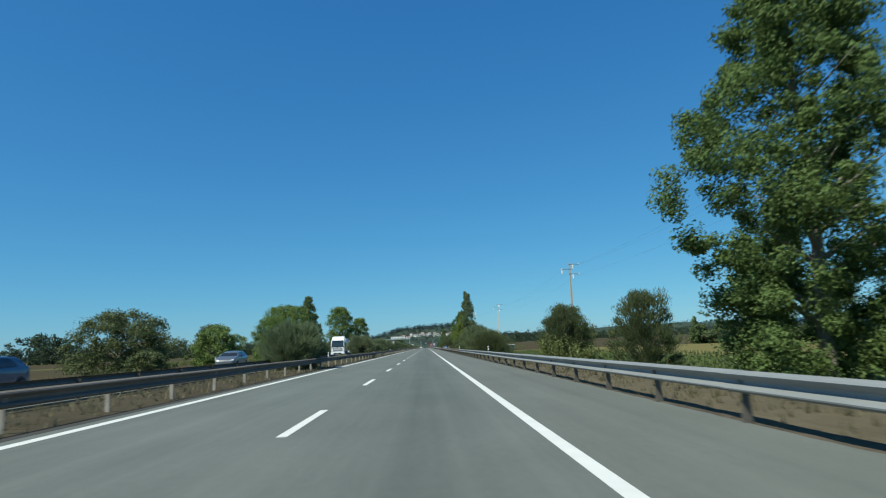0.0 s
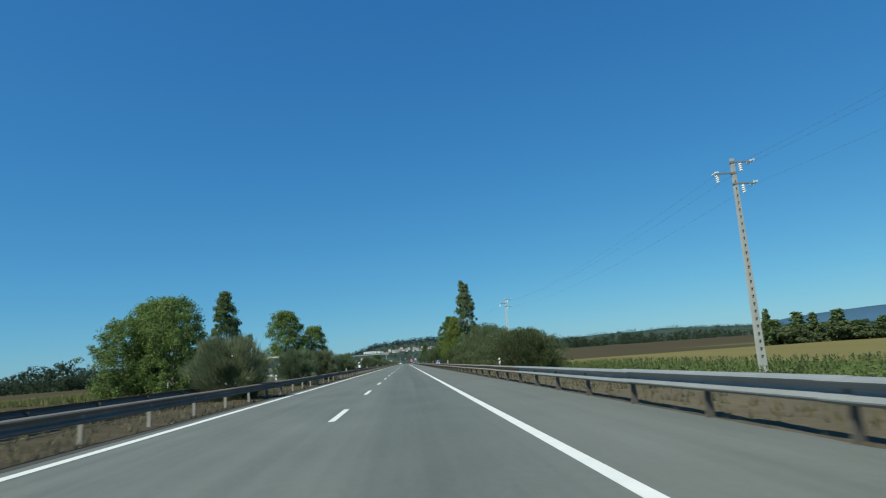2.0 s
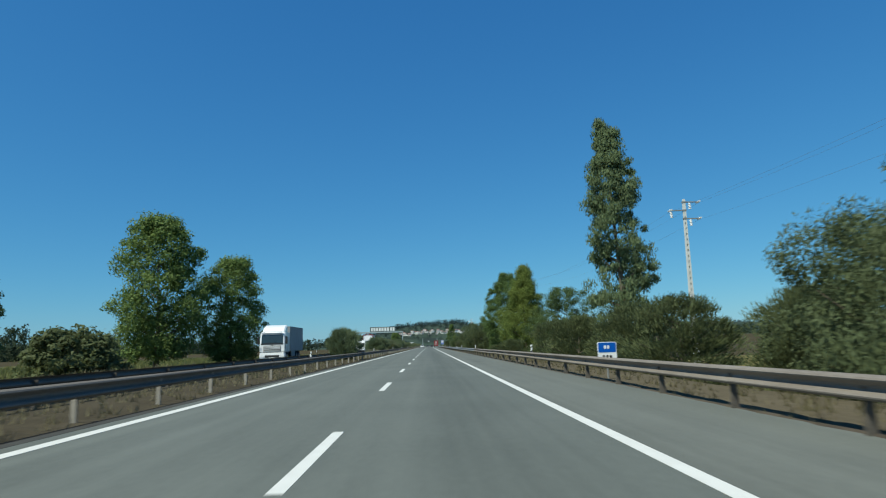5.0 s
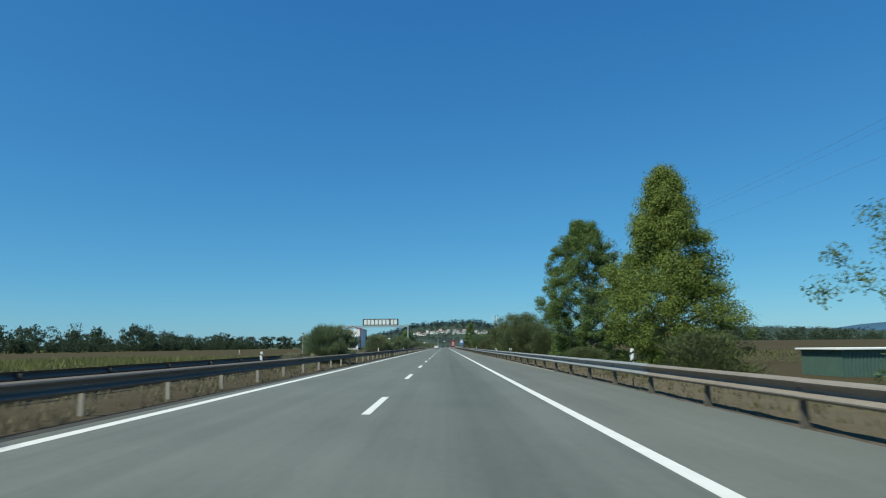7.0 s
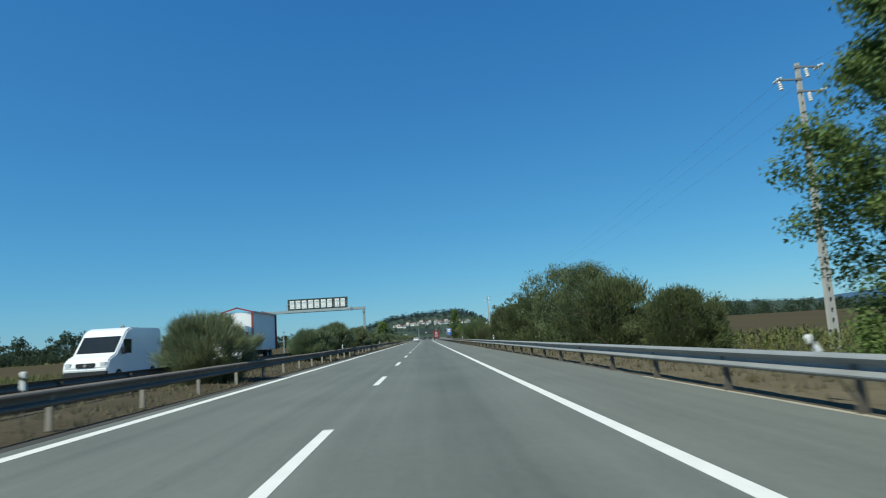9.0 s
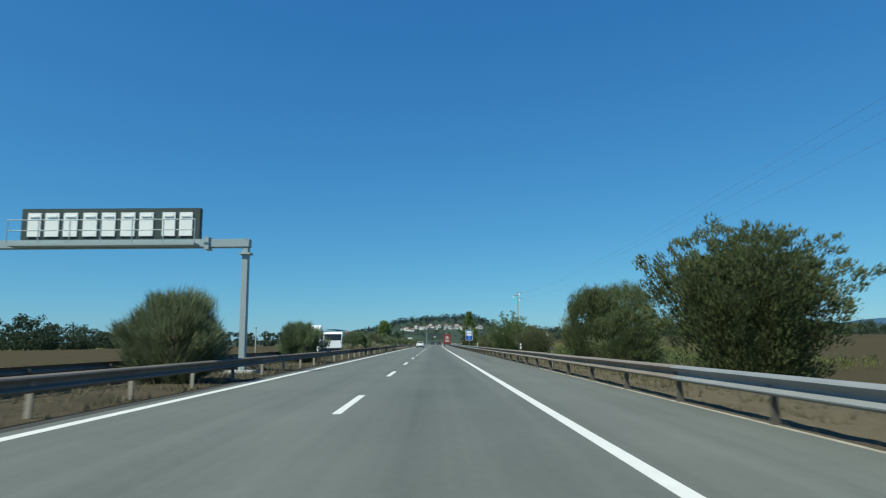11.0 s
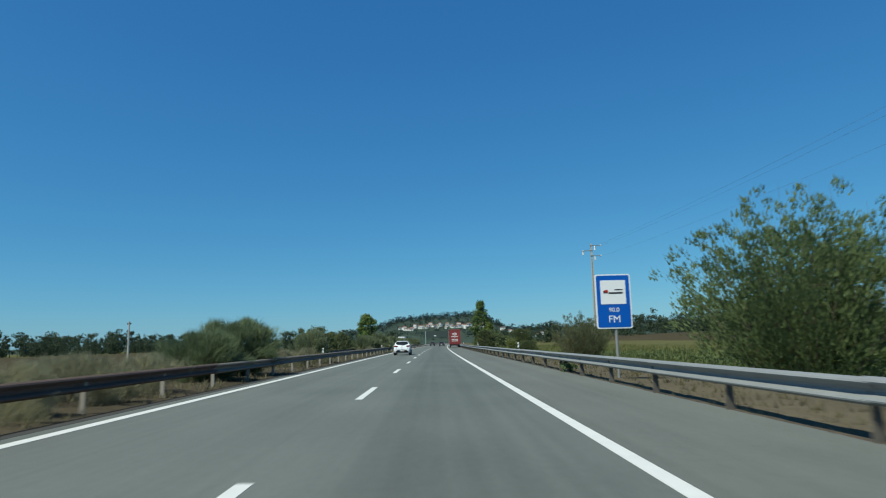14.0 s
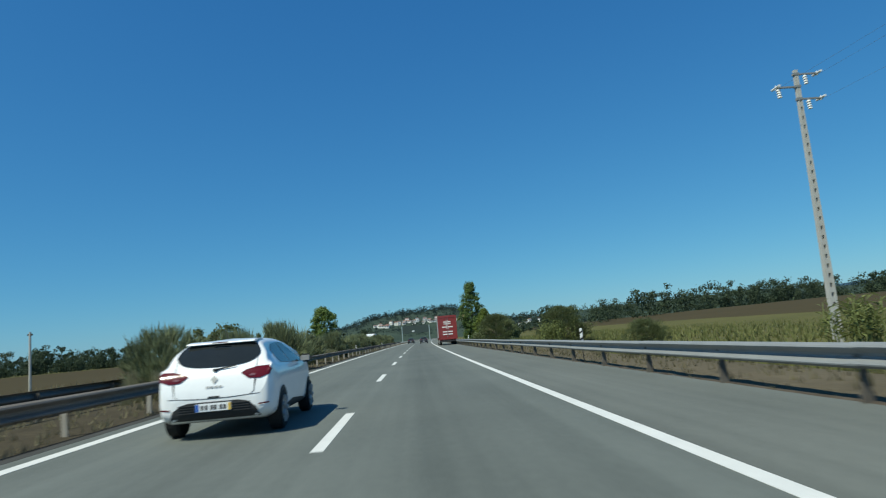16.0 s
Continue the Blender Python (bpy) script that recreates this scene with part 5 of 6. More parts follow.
def car_shell(stations):
    S = np.array([car_ring(*s) for s in stations])
    A = spline(S.reshape(len(S), -1), 4).reshape(-1, S.shape[1], 3)
    B = spline(A.transpose(1, 0, 2).reshape(A.shape[1], -1), 4).reshape(-1, A.shape[0], 3).transpose(1, 0, 2)
    full = np.concatenate([B, B[:, -2::-1] * np.array([-1, 1, 1])], axis=1)
    ny, nr = full.shape[:2]
    bm = bmesh.new()
    V = [[bm.verts.new(p) for p in row] for row in full]
    for j in range(ny - 1):
        for i in range(nr - 1):
            bm.faces.new((V[j][i], V[j][i + 1], V[j + 1][i + 1], V[j + 1][i]))
        bm.faces.new((V[j][nr - 1], V[j][0], V[j + 1][0], V[j + 1][nr - 1]))
    bm.faces.new(list(reversed(V[0])))
    bm.faces.new(V[-1])
    bmesh.ops.recalc_face_normals(bm, faces=bm.faces)
    for f in bm.faces:
        f.smooth = len(f.verts) == 4
    return bm


def patch(bvh, outline, axis, side, lift=0.006, cuts=4):
    """A shaped piece laid on the shell: outline in (x, z) seen along y, or in (y, z) seen along x."""
    bm = bmesh.new()
    f = bm.faces.new([bm.verts.new((a, 0, b)) for a, b in outline])
    bmesh.ops.triangulate(bm, faces=[f])
    bmesh.ops.subdivide_edges(bm, edges=bm.edges[:], cuts=cuts, use_grid_fill=True)
    drop = []
    for v in bm.verts:
        a, b = v.co.x, v.co.z
        o, d = (Vector((a, side * 9, b)), Vector((0, -side, 0))) if axis == "y" else (Vector((side * 9, a, b)), Vector((-side, 0, 0)))
        hit = bvh.ray_cast(o, d)
        if hit[0] is None:
            drop.append(v)
        else:
            v.co = hit[0] + hit[1] * lift
    bmesh.ops.delete(bm, geom=drop, context="VERTS")
    bmesh.ops.recalc_face_normals(bm, faces=bm.faces)
    for f in bm.faces:
        f.smooth = True
    return bm


def wheel(base, x, y, r, w, rimr, outer):
    """A tyre with its rim and spokes; outer: the side that shows."""
    bm = bmesh.new()
    m = Matrix.Translation((x, y, r)) @ Matrix.Rotation(radians(90), 4, "Y")
    g = bmesh.ops.create_cone(bm, cap_ends=True, segments=28, radius1=r, radius2=r, depth=w, matrix=m)
    bmesh.ops.bevel(bm, geom=[e for e in bm.edges if len(e.link_faces) == 2 and any(len(f.verts) > 4 for f in e.link_faces)], offset=0.03, segments=2, affect="EDGES")
    ty = part("wheel", bm, M_TYRE, base, "black rubber tyre on an alloy rim")
    bm = bmesh.new()
    xo = x + outer * (w / 2 + 0.004)
    for k in range(7):
        a = 6.283 * k / 7
        tube(bm, (xo, y + 0.04 * math.cos(a), r + 0.04 * math.sin(a)), (xo, y + rimr * math.cos(a), r + rimr * math.sin(a)), 0.03, 0.035, 6)
    bmesh.ops.create_cone(bm, cap_ends=True, segments=24, radius1=rimr, radius2=rimr * 0.9, depth=0.02, matrix=Matrix.Translation((xo - outer * 0.012, y, r)) @ Matrix.Rotation(radians(90 * outer), 4, "Y"))
    part("rim", bm, M_RIM, ty)


def prism(profile, x0, x1, bevel=0.0):
    """A side profile in (y, z) drawn out across x."""
    bm = bmesh.new()
    a = [bm.verts.new((x0, y, z)) for y, z in profile]
    b = [bm.verts.new((x1, y, z)) for y, z in profile]
    n = len(profile)
    bm.faces.new(a)
    bm.faces.new(list(reversed(b)))
    for k in range(n):
        bm.faces.new((a[k], b[k], b[(k + 1) % n], a[(k + 1) % n]))
    bmesh.ops.recalc_face_normals(bm, faces=bm.faces)
    if bevel:
        bmesh.ops.bevel(bm, geom=bm.edges[:], offset=bevel, segments=2, affect="EDGES")
    return bm


HATCH = [(0.0, 0.60, 0.40, 0.60), (0.03, 0.75, 0.33, 0.74), (0.10, 0.815, 0.28, 0.93), (0.20, 0.845, 0.25, 1.05), (0.38, 0.86, 0.23, 1.25), (0.56, 0.865, 0.22, 1.39), (0.80, 0.866, 0.21, 1.435),
         (1.35, 0.866, 0.21, 1.455), (1.95, 0.866, 0.21, 1.44), (2.4, 0.866, 0.21, 1.35), (2.8, 0.865, 0.21, 1.17), (3.1, 0.86, 0.21, 1.01), (3.5, 0.845, 0.22, 0.94), (3.85, 0.78, 0.24, 0.82), (4.0, 0.68, 0.28, 0.70), (4.06, 0.5, 0.36, 0.58)]
MIRROR = lambda pts: [(-a, b) for a, b in reversed(pts)]


def hatchback(x, y, rz, body_mat, label):
    base = tagged(empty("hatchback_car", x, y, 0, rz), label, "car")
    bm = car_shell(HATCH)
    bvh = BVHTree.FromBMesh(bm)
    body = part("body", bm, body_mat, base)
    # wide rear window: level under the spoiler, swept in at its lower corners
    half = [(0.0, 1.035), (0.22, 1.04), (0.40, 1.06), (0.53, 1.10), (0.615, 1.17), (0.625, 1.22), (0.60, 1.28), (0.555, 1.335), (0.50, 1.372), (0.30, 1.385), (0.0, 1.39)]
    rear_glass = [tuple(q) for q in spline(half, 3)]
    rear_glass += [(-p, q) for p, q in reversed(rear_glass[1:-1])]
    part("rear_window", patch(bvh, rear_glass, "y", -1, 0.012, 6), M_CARGLASS, base, "dark tinted rear window")
    spoiler = prism([(0.40, 1.408), (0.42, 1.435), (0.62, 1.462), (0.95, 1.468), (0.95, 1.44), (0.60, 1.41)], -0.53, 0.53, 0.012)
    for v in spoiler.verts:
        v.co.z -= 0.09 * v.co.x ** 2
        v.co.y += 0.16 * v.co.x ** 2
    part("spoiler", spoiler, body_mat, base)
    part("aerial", tube(bmesh.new(), (0.0, 0.9, 1.46), (0.0, 0.72, 1.62), 0.009, 0.004, 6), M_TRIM, base)
    for side, mir in ((1, lambda p: p), (-1, MIRROR)):
        tl = part("tail_light", patch(bvh, mir([(0.385, 0.925), (0.46, 0.965), (0.62, 1.0), (0.79, 1.005), (0.82, 0.95), (0.80, 0.88), (0.66, 0.835), (0.50, 0.845)]), "y", -1, 0.012), M_TAIL, base, "red tail light")
        part("lens", patch(bvh, mir([(0.50, 0.885), (0.55, 0.905), (0.60, 0.90), (0.60, 0.875), (0.54, 0.868)]), "y", -1, 0.018, 2), M_CLEAR, tl, "clear reversing lens")
        part("side_window", patch(bvh, [(0.92, 1.03), (0.80, 1.12), (0.90, 1.24), (1.10, 1.335), (1.62, 1.36), (1.62, 1.0)] if side > 0 else [(0.92, 1.03), (0.80, 1.12), (0.90, 1.24), (1.10, 1.335), (1.62, 1.36), (1.62, 1.0)], "x", side), M_CARGLASS, base)
        part("side_window", patch(bvh, [(1.67, 1.0), (1.67, 1.36), (1.95, 1.345), (2.30, 1.25), (2.68, 1.03), (2.72, 0.985)], "x", side), M_CARGLASS, base)
        part("sill", patch(bvh, [(1.05, 0.26), (1.1, 0.36), (1.6, 0.40), (2.6, 0.34), (2.95, 0.28), (2.9, 0.24)], "x", side), M_TRIM, base)
        mirror = part("mirror", boxbm(side * 0.95 - 0.11, side * 0.95 + 0.11, 2.48, 2.66, 0.96, 1.11, bevel=0.05), M_TRIM, base)
        part("mirror_glass", boxbm(side * 0.95 - 0.085, side * 0.95 + 0.085, 2.465, 2.483, 0.985, 1.085, bevel=0.008), M_RIM, mirror)
        part("reflector", patch(bvh, mir([(0.64, 0.455), (0.64, 0.475), (0.78, 0.485), (0.78, 0.465)]), "y", -1, 0.01, 1), M_TAIL, base)
        for yy in (0.72, 3.31):
            part("wheel_arch", patch(bvh, [(yy + 0.36 * math.cos(a), 0.31 + 0.36 * math.sin(a)) for a in np.linspace(-0.2, 3.34, 18)], "x", side), M_TRIM, body)
            wheel(base, side * 0.775, yy, 0.31, 0.21, 0.205, side)
    part("bumper", patch(bvh, [(-0.66, 0.30), (-0.60, 0.44), (-0.48, 0.525), (-0.36, 0.55), (0.36, 0.55), (0.48, 0.525), (0.60, 0.44), (0.66, 0.30)], "y", -1, 0.01), M_TRIM, base, "black plastic lower bumper")
    for k in range(4):
        part("bumper_slat", boxbm(-0.52, 0.52, -0.03, 0.03, 0.40 + 0.035 * k, 0.412 + 0.035 * k), M_TRIM, base)
    pl = part("number_plate", boxbm(-0.26, 0.26, -0.045, -0.025, 0.415, 0.53, bevel=0.004), M_WHITE, base, "white number plate with blue and yellow ends")
    part("plate_band", boxbm(-0.255, -0.21, -0.05, -0.045, 0.42, 0.525), M_BLUE, pl)
    part("plate_band", boxbm(0.215, 0.255, -0.05, -0.045, 0.42, 0.525), C_YELLOW, pl)
    for k, xx in enumerate((-0.16, -0.10, -0.02, 0.03, 0.11, 0.165)):
        part("text_bar", boxbm(xx - 0.018, xx + 0.018, -0.05, -0.045, 0.44, 0.505), M_TRIM, pl)
    part("badge", patch(bvh, [(-0.05, 0.86), (0, 0.92), (0.05, 0.86), (0, 0.80)], "y", -1, 0.014, 1), M_RIM, base)
    for k in range(4):
        part("text_bar", patch(bvh, [(-0.115 + 0.062 * k, 0.74), (-0.115 + 0.062 * k, 0.77), (-0.07 + 0.062 * k, 0.77), (-0.07 + 0.062 * k, 0.74)], "y", -1, 0.01, 1), M_RIM, base)
    part("hatch_seam", patch(bvh, [(-0.66, 0.615), (-0.66, 0.625), (-0.2, 0.60), (0.2, 0.60), (0.66, 0.625), (0.66, 0.615), (0.2, 0.59), (-0.2, 0.59)], "y", -1, 0.004, 3), M_TRIM, base)
    part("hatch_grip", patch(bvh, [(-0.09, 0.605), (-0.08, 0.625), (0.08, 0.625), (0.09, 0.605)], "y", -1, 0.012, 1), M_TRIM, base)
    part("brake_lamp", boxbm(-0.12, 0.12, 0.405, 0.43, 1.398, 1.412), M_TAIL, base)
    for side in (-1, 1):
        seam = [(side * a, c) for a, c in ((0.600, 1.15), (0.606, 1.15), (0.596, 1.0), (0.600, 0.80), (0.575, 0.66), (0.52, 0.62), (0.52, 0.612), (0.582, 0.655), (0.608, 0.80), (0.604, 1.0))]
        part("hatch_seam", patch(bvh, seam, "y", -1, 0.004, 2), M_TRIM, base)
    part("windscreen", patch(bvh, [(-0.70, 1.04), (-0.60, 1.30), (0.60, 1.30), (0.70, 1.04)], "y", 1), M_CARGLASS, base)
    for side in (-1, 1):
        part("headlight", patch(bvh, [(side * 0.45, 0.68), (side * 0.47, 0.74), (side * 0.70, 0.79), (side * 0.72, 0.70)], "y", 1, 0.01, 2), M_LAMP, base)
    part("wiper", tube(tube(bmesh.new(), (-0.02, 0.12, 1.0), (0.3, 0.155, 1.045), 0.012, 0.008, 6), (-0.03, 0.10, 1.0), (0.03, 0.12, 1.0), 0.02, 0.02, 8), M_TRIM, base)
    return base


hatchback(-1.71, 459.2, 0, C_WHITE, "white five-door hatchback driving in the overtaking lane")
hatchback(1.9 + off(600), 600.0, -2, C_DARK, "dark hatchback far ahead in the slow lane")
hatchback(-1.9 + off(632), 632.0, -2, C_DARK, "dark hatchback far ahead in the overtaking lane")
hatchback(-14.0, 16.3, 180, C_BLUE, "dark blue hatchback in the oncoming lanes")


def truck(x, y, label, cab_mat, load="box", load_mat=None, length=13.5, top=3.9, fairing=True, visor=None, accent=None):
    """An oncoming lorry; its front stands at y and it stretches ahead."""
    base = tagged(empty("truck", x, y), label, "truck")
    cab = part("cab", prism([(0.0, 0.95), (-0.03, 1.75), (0.20, 2.80), (0.42, 3.02), (2.05, 3.02), (2.05, 0.95)], -1.23, 1.23, 0.07), cab_mat, base)
    part("windscreen", prism([(-0.045, 1.86), (0.155, 2.72), (0.175, 2.70), (-0.02, 1.84)], -1.08, 1.08, 0.008), M_SCREEN, base, "glossy raked windscreen")
    for xx in (-0.75, -0.05):
        part("wiper", tube(bmesh.new(), (xx, -0.05, 1.87), (xx + 0.62, -0.03, 1.98), 0.014, 0.01, 6), M_TRIM, base)
    part("door_step", boxbm(-1.26, 1.26, 0.3, 0.9, 0.5, 0.58, bevel=0.02), M_TRIM, base)
    part("screen_surround", prism([(-0.042, 1.72), (-0.046, 1.85), (-0.015, 1.85), (-0.01, 1.72)], -1.12, 1.12, 0.006), M_TRIM, cab, "black strip below the windscreen")
    part("plate_bar", boxbm(-0.27, 0.27, -0.13, -0.1, 0.36, 0.45, bevel=0.004), M_WHITE, base)
    part("air_deflector", prism([(2.02, 1.0), (2.02, 2.95), (2.45, 2.95), (2.45, 1.0)], -1.25, -1.19, 0.01), cab_mat, cab)
    part("air_deflector", prism([(2.02, 1.0), (2.02, 2.95), (2.45, 2.95), (2.45, 1.0)], 1.19, 1.25, 0.01), cab_mat, cab)
    for e in (-1, 1):
        part("fog_lamp", tube(bmesh.new(), (e * 0.85, -0.11, 0.5), (e * 0.85, -0.05, 0.5), 0.07, 0.07, 10), M_LAMP, base)
        part("corner_vane", prism([(-0.02, 1.02), (-0.03, 1.7), (0.25, 1.7), (0.25, 1.02)], e * 1.16 - 0.1, e * 1.16 + 0.1, 0.03), cab_mat, cab)
        part("mirror_arm", tube(bmesh.new(), (e * 1.2, 0.3, 2.55), (e * 1.42, 0.15, 2.5), 0.02, 0.02, 6), M_TRIM, base)
    part("sun_visor", prism([(0.06, 2.78), (0.0, 2.9), (0.04, 2.93), (0.22, 2.86)], -1.1, 1.1, 0.01), visor or cab_mat, cab)
    for s in (-1, 1):
        part("side_window", boxbm(s * 1.235 - 0.012, s * 1.235 + 0.012, 0.45, 1.3, 1.85, 2.55, bevel=0.008), M_CARGLASS, base)
        part("mirror", boxbm(s * 1.42 - 0.1, s * 1.42 + 0.1, 0.05, 0.25, 1.75, 2.5, bevel=0.05), M_TRIM, base)
        part("headlight", boxbm(s * 0.98 - 0.2, s * 0.98 + 0.2, -0.07, 0.05, 0.72, 0.92, bevel=0.04), M_LAMP, base)
    bump = part("bumper", prism([(-0.06, 0.35), (-0.10, 0.6), (-0.08, 0.93), (0.7, 0.93), (0.7, 0.35)], -1.24, 1.24, 0.05), cab_mat, base)
    part("bumper_intake", boxbm(-0.72, 0.72, -0.12, -0.06, 0.45, 0.68, bevel=0.02), M_TRIM, bump)
    gr = part("grille", prism([(-0.04, 1.0), (-0.055, 1.62), (-0.02, 1.62), (-0.01, 1.0)], -0.86, 0.86, 0.01), M_TRIM, base)
    for k in range(5):
        part("slat", boxbm(-0.84, 0.84, -0.075, -0.04, 1.03 + k * 0.12, 1.09 + k * 0.12, bevel=0.01), cab_mat, gr)
    part("badge", boxbm(-0.14, 0.14, -0.085, -0.05, 1.64, 1.70, bevel=0.01), M_RIM, base)
    for s in (-1, 1):
        part("corner_panel", prism([(-0.065, 0.36), (-0.105, 0.6), (-0.085, 0.72), (0.72, 0.72), (0.72, 0.36)], s * 1.1 - 0.16, s * 1.1 + 0.16, 0.03), accent or cab_mat, bump)
        part("door_seam", boxbm(s * 1.232 - 0.004, s * 1.232 + 0.004, 1.38, 1.40, 1.0, 2.9), M_TRIM, cab)
        part("grab_handle", tube(bmesh.new(), (s * 1.26, 0.34, 1.3), (s * 1.26, 0.34, 2.2), 0.015, 0.015, 6), M_TRIM, cab)
        part("marker_lamp", boxbm(s * 0.85 - 0.09, s * 0.85 + 0.09, 0.12, 0.2, 2.93, 2.99, bevel=0.015), M_LAMP, cab)
    part("cross_bar", prism([(-0.09, 1.08), (-0.1, 1.22), (-0.07, 1.22), (-0.06, 1.08)], -0.8, 0.8, 0.01), M_RIM, gr)
    if fairing:
        part("roof_fairing", prism([(0.55, 3.0), (1.0, 3.45), (1.8, 3.72), (2.05, 3.72), (2.05, 3.0)], -1.12, 1.12, 0.08), cab_mat, base)
    part("chassis", boxbm(-0.45, 0.45, 0.7, length, 0.6, 1.0), M_TRIM, base)
    lm = load_mat or M_ALU
    if load == "box":
        part("cargo_box", boxbm(-1.27, 1.27, 2.55, length, 1.05, top, bevel=0.03), lm, base)
        for s in (-1, 1):
            part("side_skirt", boxbm(s * 1.2 - 0.03, s * 1.2 + 0.03, 3.4, length - 4.2, 0.5, 1.05), M_TARP, base)
    elif load == "framed":
        part("cargo_box", boxbm(-1.2, 1.2, 2.55, length, 1.05, top - 0.1), lm, base)
        bm = bmesh.new()
        for xx in (-1.27, 1.27):
            for yy in (2.5, length):
                box(bm, xx - 0.08, xx + 0.08, yy - 0.08, yy + 0.08, 1.0, top)
            box(bm, xx - 0.08, xx + 0.08, 2.5, length, top - 0.12, top)
        for yy in (2.5, length):
            bmesh.ops.create_cube(bm, size=1, matrix=Matrix.Translation((-0.63, yy, top + 0.12)) @ Matrix.Rotation(radians(-16), 4, "Y") @ Matrix.Diagonal((1.4, 0.14, 0.12, 1)))
            bmesh.ops.create_cube(bm, size=1, matrix=Matrix.Translation((0.63, yy, top + 0.12)) @ Matrix.Rotation(radians(16), 4, "Y") @ Matrix.Diagonal((1.4, 0.14, 0.12, 1)))
        part("cargo_frame", bm, C_RED, base, "red steel frame round the cargo box")
    elif load == "tipper":
        part("tipper_body", prism([(2.5, 1.1), (2.3, 2.35), (length, 2.35), (length - 0.3, 1.1)], -1.22, 1.22, 0.05), lm, base)
        for k in range(6):
            part("rib", boxbm(-1.28, -1.22, 3.0 + k * 0.9, 3.12 + k * 0.9, 1.15, 2.3), lm, base)
    else:
        part("flat_bed", boxbm(-1.25, 1.25, 2.6, length, 1.05, 1.22, bevel=0.02), M_TARP, base)
    for yy in (1.3, 4.0, length - 3.2, length - 1.9):
        for s in (-1, 1):
            wheel(base, s * 1.05, yy, 0.5, 0.32, 0.27, s)
    return base


truck(-14.3, 112.5, "white long-haul truck with a tall cab in the oncoming lanes", C_WHITE, "box", M_ALU, 7.2, 3.3, visor=M_TRIM)
truck(-14.5, 128.0, "white and orange tipper truck in the oncoming lanes", C_WHITE, "tipper", C_ORANGE, 8.5, fairing=False, visor=C_YELLOW, accent=C_ORANGE)
truck(-14.4, 200.5, "white box truck in the oncoming lanes", C_WHITE, "box", M_TARP, 9.5, 3.6)
truck(-14.2, 301.0, "truck with red-framed white cargo box in the oncoming lanes", C_WHITE, "framed", M_ALU, 11.0, 4.3, fairing=False)
truck(-14.9, 394.5, "white tractor truck with an empty flat trailer", C_WHITE, "flat", None, 13.0)
truck(-14.3 + off(645), 645.0, "white box truck far off in the oncoming lanes", C_WHITE, "box", M_ALU, 13.0, 3.8)


def van(x, y, label, body_mat, s=1.0):
    base = tagged(empty("van", x, y), label, "van")
    part("body", prism([(0.0, 0.35), (-0.05, 0.75), (0.06, 1.06), (0.30, 1.20), (0.80, 1.36), (1.62, 2.22), (1.85, 2.42), (2.3, 2.56), (5.7, 2.58), (5.8, 2.4), (5.85, 0.35)], -0.98, 0.98, 0.06), body_mat, base)
    part("windscreen", prism([(0.86, 1.40), (1.56, 2.135), (1.54, 2.16), (0.83, 1.42)], -0.86, 0.86, 0.006), M_CARGLASS, base, "dark sloping windscreen")
    part("grille", boxbm(-0.42, 0.42, -0.06, 0.05, 0.78, 0.98, bevel=0.03), M_TRIM, base)
    part("badge", tube(bmesh.new(), (0, -0.075, 0.88), (0, -0.05, 0.88), 0.07, 0.07, 12), M_RIM, base)
    part("sliding_rail", boxbm(-1.0, -0.97, 2.6, 4.9, 1.42, 1.47), M_TRIM, base)
    part("bumper", boxbm(-0.97, 0.97, -0.1, 0.3, 0.32, 0.62, bevel=0.05), M_TRIM, base)
    for q in (-1, 1):
        part("headlight", boxbm(q * 0.76 - 0.15, q * 0.76 + 0.15, -0.03, 0.15, 0.78, 1.02, bevel=0.04), M_LAMP, base)
        part("side_window", boxbm(q * 0.985 - 0.01, q * 0.985 + 0.01, 1.5, 2.3, 1.35, 2.0, bevel=0.006), M_CARGLASS, base)
        part("mirror", boxbm(q * 1.1 - 0.09, q * 1.1 + 0.09, 1.2, 1.36, 1.3, 1.65, bevel=0.04), M_TRIM, base)
        for yy in (1.0, 4.7):
            wheel(base, q * 0.88, yy, 0.34, 0.24, 0.2, q)
    return base


van(-13.6, 278.0, "white high-roof delivery van in the oncoming lanes", C_WHITE)
hatchback(-14.2, 48.0, 180, C_GREY, "dark grey hatchback in the oncoming lanes")

# crane truck with blue lattice boom sections in the oncoming lanes
crane = tagged(empty("crane_truck", -11.1, 388.5), "low-loader truck carrying blue lattice crane sections", "crane truck")
part("deck", box(boxbm(-1.25, 1.25, 2.6, 16.0, 0.85, 1.1, bevel=0.02), -0.5, 0.5, 0.8, 16.0, 0.5, 0.85), M_TRIM, crane)
part("cab", prism([(0.0, 0.6), (-0.03, 1.6), (0.2, 2.5), (0.4, 2.65), (1.9, 2.65), (1.9, 0.6)], -1.2, 1.2, 0.07), C_WHITE, crane, "white low cab")
part("windscreen", prism([(-0.045, 1.6), (0.13, 2.38), (0.15, 2.36), (-0.02, 1.58)], -1.05, 1.05, 0.008), M_CARGLASS, crane)
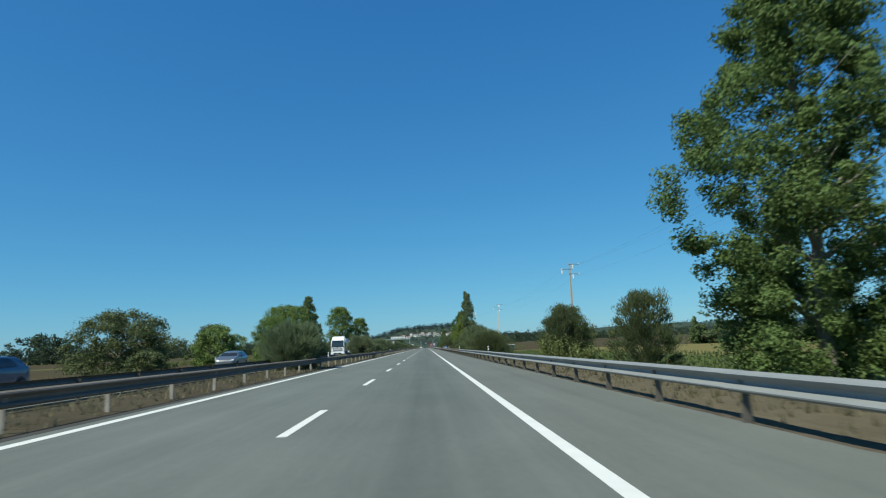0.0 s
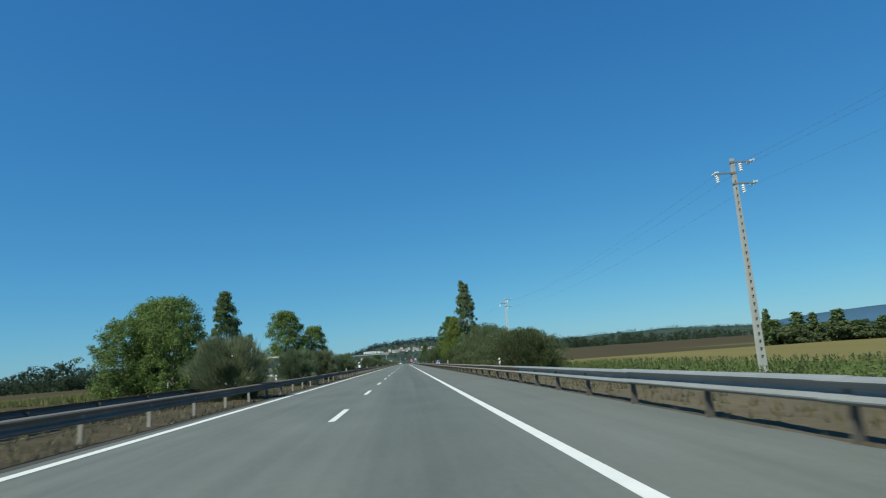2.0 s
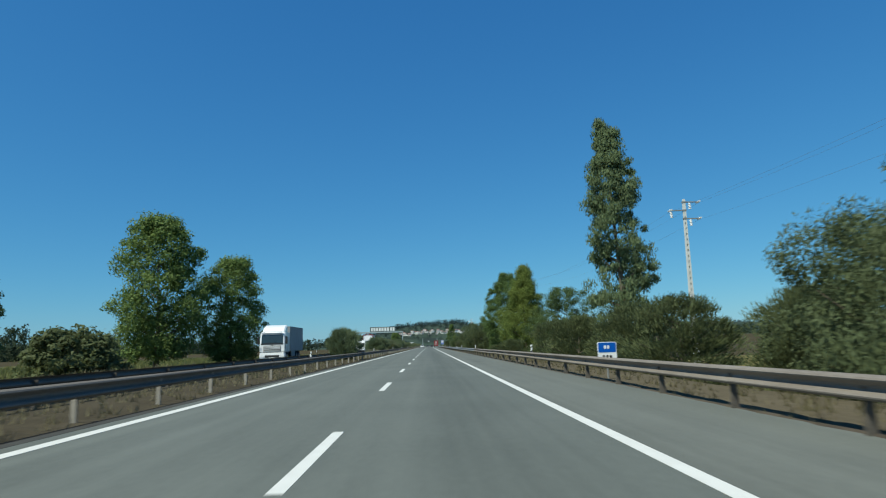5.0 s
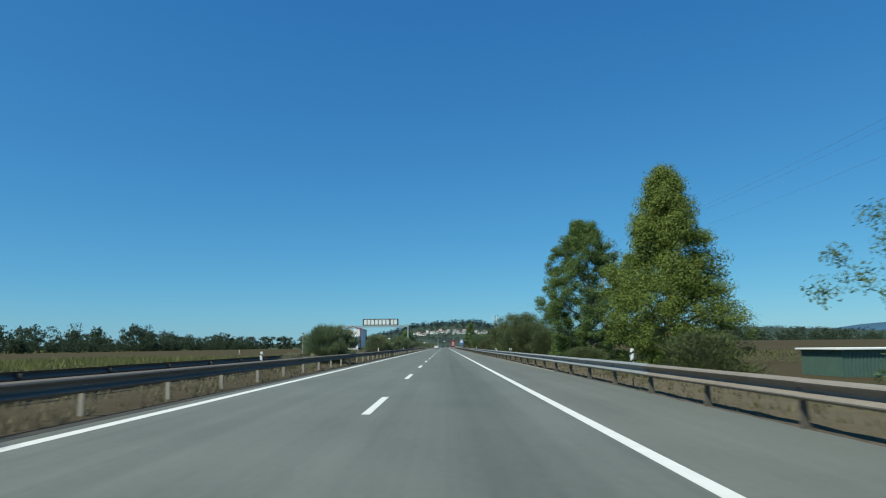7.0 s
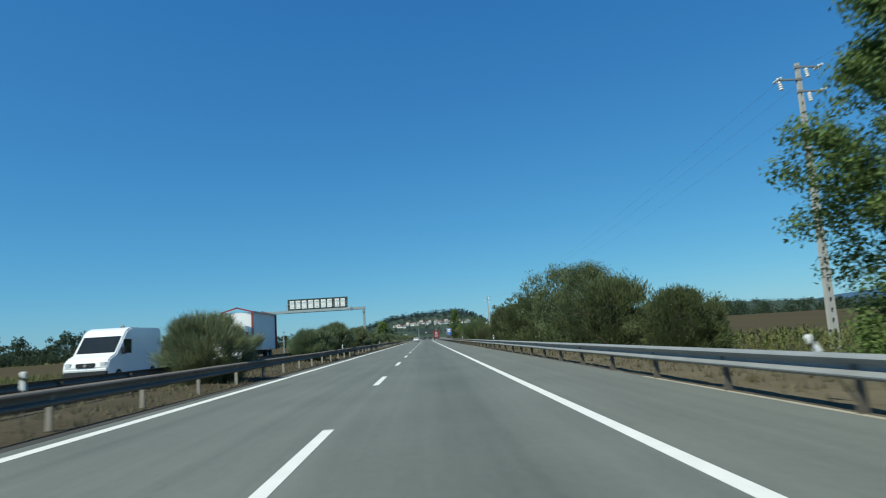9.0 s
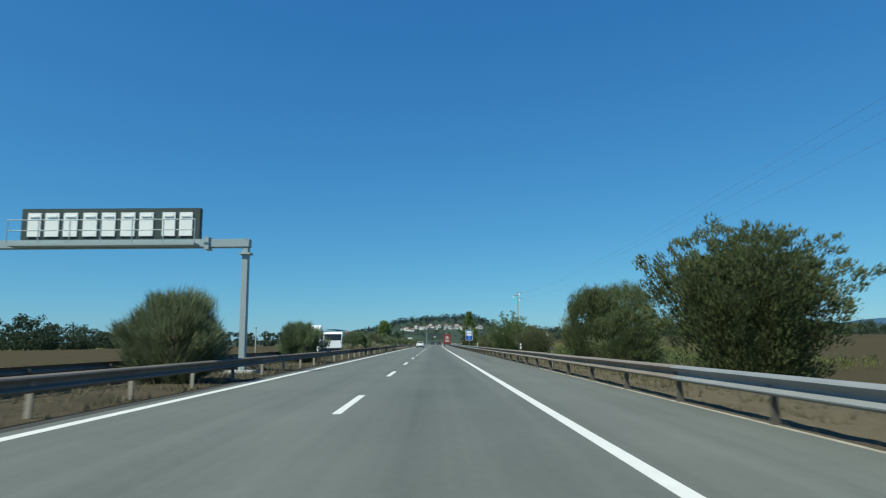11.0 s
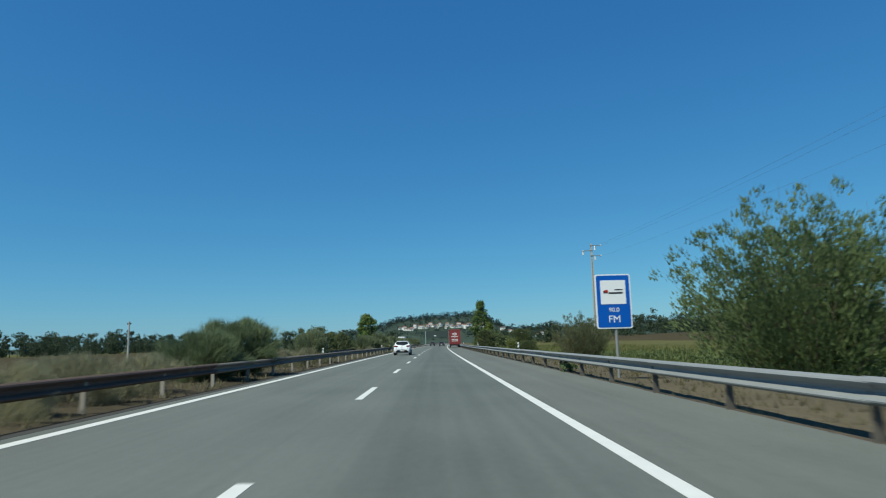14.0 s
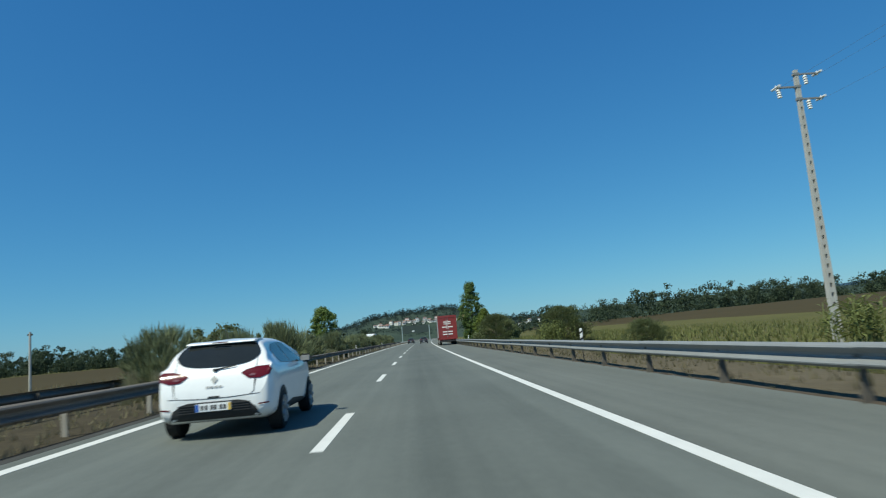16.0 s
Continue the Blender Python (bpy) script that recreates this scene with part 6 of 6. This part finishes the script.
for n, (zc, xc, y0, y1) in enumerate(((2.75, -0.55, 2.2, 14.2), (2.05, 0.55, 2.4, 13.0), (1.65, -0.6, 3.0, 13.5))):
    bm = bmesh.new()
    w, h = 0.5, 0.26
    for sx in (-w, w):
        for sz in (-h, h):
            tube(bm, (xc + sx, y0, zc + sz), (xc + sx, y1, zc + sz), 0.045, 0.045, 6)
    k, yy = 0, y0
    while yy + 0.6 <= y1:
        a = h if k % 2 else -h
        for sx in (-w, w):
            tube(bm, (xc + sx, yy, zc + a), (xc + sx, yy + 0.6, zc - a), 0.022, 0.022, 5)
        tube(bm, (xc - w, yy, zc + h), (xc + w, yy + 0.6, zc + h), 0.022, 0.022, 5)
        yy += 0.6
        k += 1
    part("lattice_boom", bm, C_CRANE, crane, "blue steel lattice boom section")
part("counterweight", boxbm(-1.1, 1.1, 3.2, 7.5, 1.1, 1.75, bevel=0.05), M_TARP, crane)
C_RUST = paint("rust_primer", (0.27, 0.115, 0.055), 0.6)
C_STEELBLUE = paint("grey_blue_machine_paint", (0.07, 0.095, 0.12), 0.55)
part("boom_foot", prism([(13.3, 1.2), (13.15, 2.7), (13.4, 2.95), (13.7, 2.8), (13.85, 1.2)], -0.3, 0.3, 0.04), C_RUST, crane, "rust-orange boom foot")
bm = bmesh.new()
for a, b in (((-0.7, 11.6, 1.2), (-0.7, 13.3, 2.8)), ((0.7, 11.6, 1.2), (0.7, 13.3, 2.8)), ((-0.7, 15.4, 1.2), (-0.7, 13.5, 2.8)), ((0.7, 15.4, 1.2), (0.7, 13.5, 2.8)), ((-0.7, 13.4, 2.8), (0.7, 13.4, 2.8)), ((-0.7, 12.4, 2.0), (0.7, 12.4, 2.0))):
    tube(bm, a, b, 0.06, 0.05, 6)
part("mast_frame", bm, C_STEELBLUE, crane, "dark steel A-frame of the crane")
part("winch_drum", tube(bmesh.new(), (-0.75, 11.0, 1.75), (0.75, 11.0, 1.75), 0.38, 0.38, 16), C_STEELBLUE, crane)
part("end_panel", boxbm(-0.2, 0.9, 15.85, 15.95, 1.3, 2.45, bevel=0.02), M_GANTRY, crane, "pale grey end panel")
part("engine_housing", box(box(boxbm(-1.1, 1.1, 12.0, 15.6, 1.1, 1.9, bevel=0.06), 0.6, 1.2, 14.2, 15.8, 1.1, 2.5, bevel=0.05), -1.15, -0.6, 13.6, 15.4, 1.3, 2.35, bevel=0.05), C_STEELBLUE, crane)
part("tail_plate", boxbm(0.2, 0.75, 15.98, 16.03, 1.15, 1.4), M_WHITE, crane)
for yy in (1.2, 4.0, 12.5, 13.8, 15.0):
    for s in (-1, 1):
        wheel(crane, s * 1.02, yy, 0.45, 0.3, 0.24, s)

# red truck halted on the shoulder, seen from behind
red = tagged(empty("truck", 5.45, 528.0), "red-framed curtain-side truck halted on the hard shoulder", "truck")
part("cargo_box", boxbm(-1.2, 1.2, 0.05, 12.0, 1.0, 3.95, bevel=0.03), M_TARP, red)
bm = bmesh.new()
for xx in (-1.2, 1.2):
    box(bm, xx - 0.1, xx + 0.1, -0.06, 0.12, 0.8, 4.0)
box(box(box(bm, -1.3, 1.3, -0.06, 0.12, 3.75, 4.05), -1.3, 1.3, -0.06, 0.12, 0.75, 1.05), -0.06, 0.06, -0.06, 0.04, 1.0, 3.8)
part("rear_frame", bm, C_RED, red, "red steel rear door frame")
for xx in (-0.63, 0.63):
    part("rear_door", boxbm(xx - 0.5, xx + 0.5, -0.02, 0.05, 1.05, 3.75, bevel=0.02), C_RED, red)
for zz, w in ((3.1, 0.5), (2.4, 0.75), (1.75, 0.7), (1.4, 0.7)):
    part("text_bar", boxbm(-w, w, -0.05, -0.02, zz, zz + 0.14), M_SIGNBACK, red)
part("emblem", box(boxbm(-0.12, 0.12, -0.055, -0.02, 2.2, 3.4), -0.5, 0.5, -0.055, -0.02, 2.85, 2.95), M_SIGNBACK, red)
part("bumper", boxbm(-1.2, 1.2, -0.1, 0.0, 0.45, 0.65, bevel=0.03), M_TRIM, red)
part("cab", prism([(12.4, 0.6), (12.4, 3.0), (14.0, 3.0), (14.4, 1.8), (14.4, 0.6)], -1.2, 1.2, 0.06), C_RED, red)
part("chassis", boxbm(-0.45, 0.45, 0.2, 14.0, 0.55, 1.0), M_TRIM, red)
for s in (-1, 1):
    part("tail_light", boxbm(s * 0.95 - 0.2, s * 0.95 + 0.2, -0.12, -0.06, 0.68, 0.8, bevel=0.02), M_TAIL, red)
    for yy in (1.6, 2.9, 9.8, 13.2):
        wheel(red, s * 1.03, yy, 0.5, 0.32, 0.27, s)
red.matrix_basis = pose(6.15, 540.0, 0, 0, 0, -1.0)
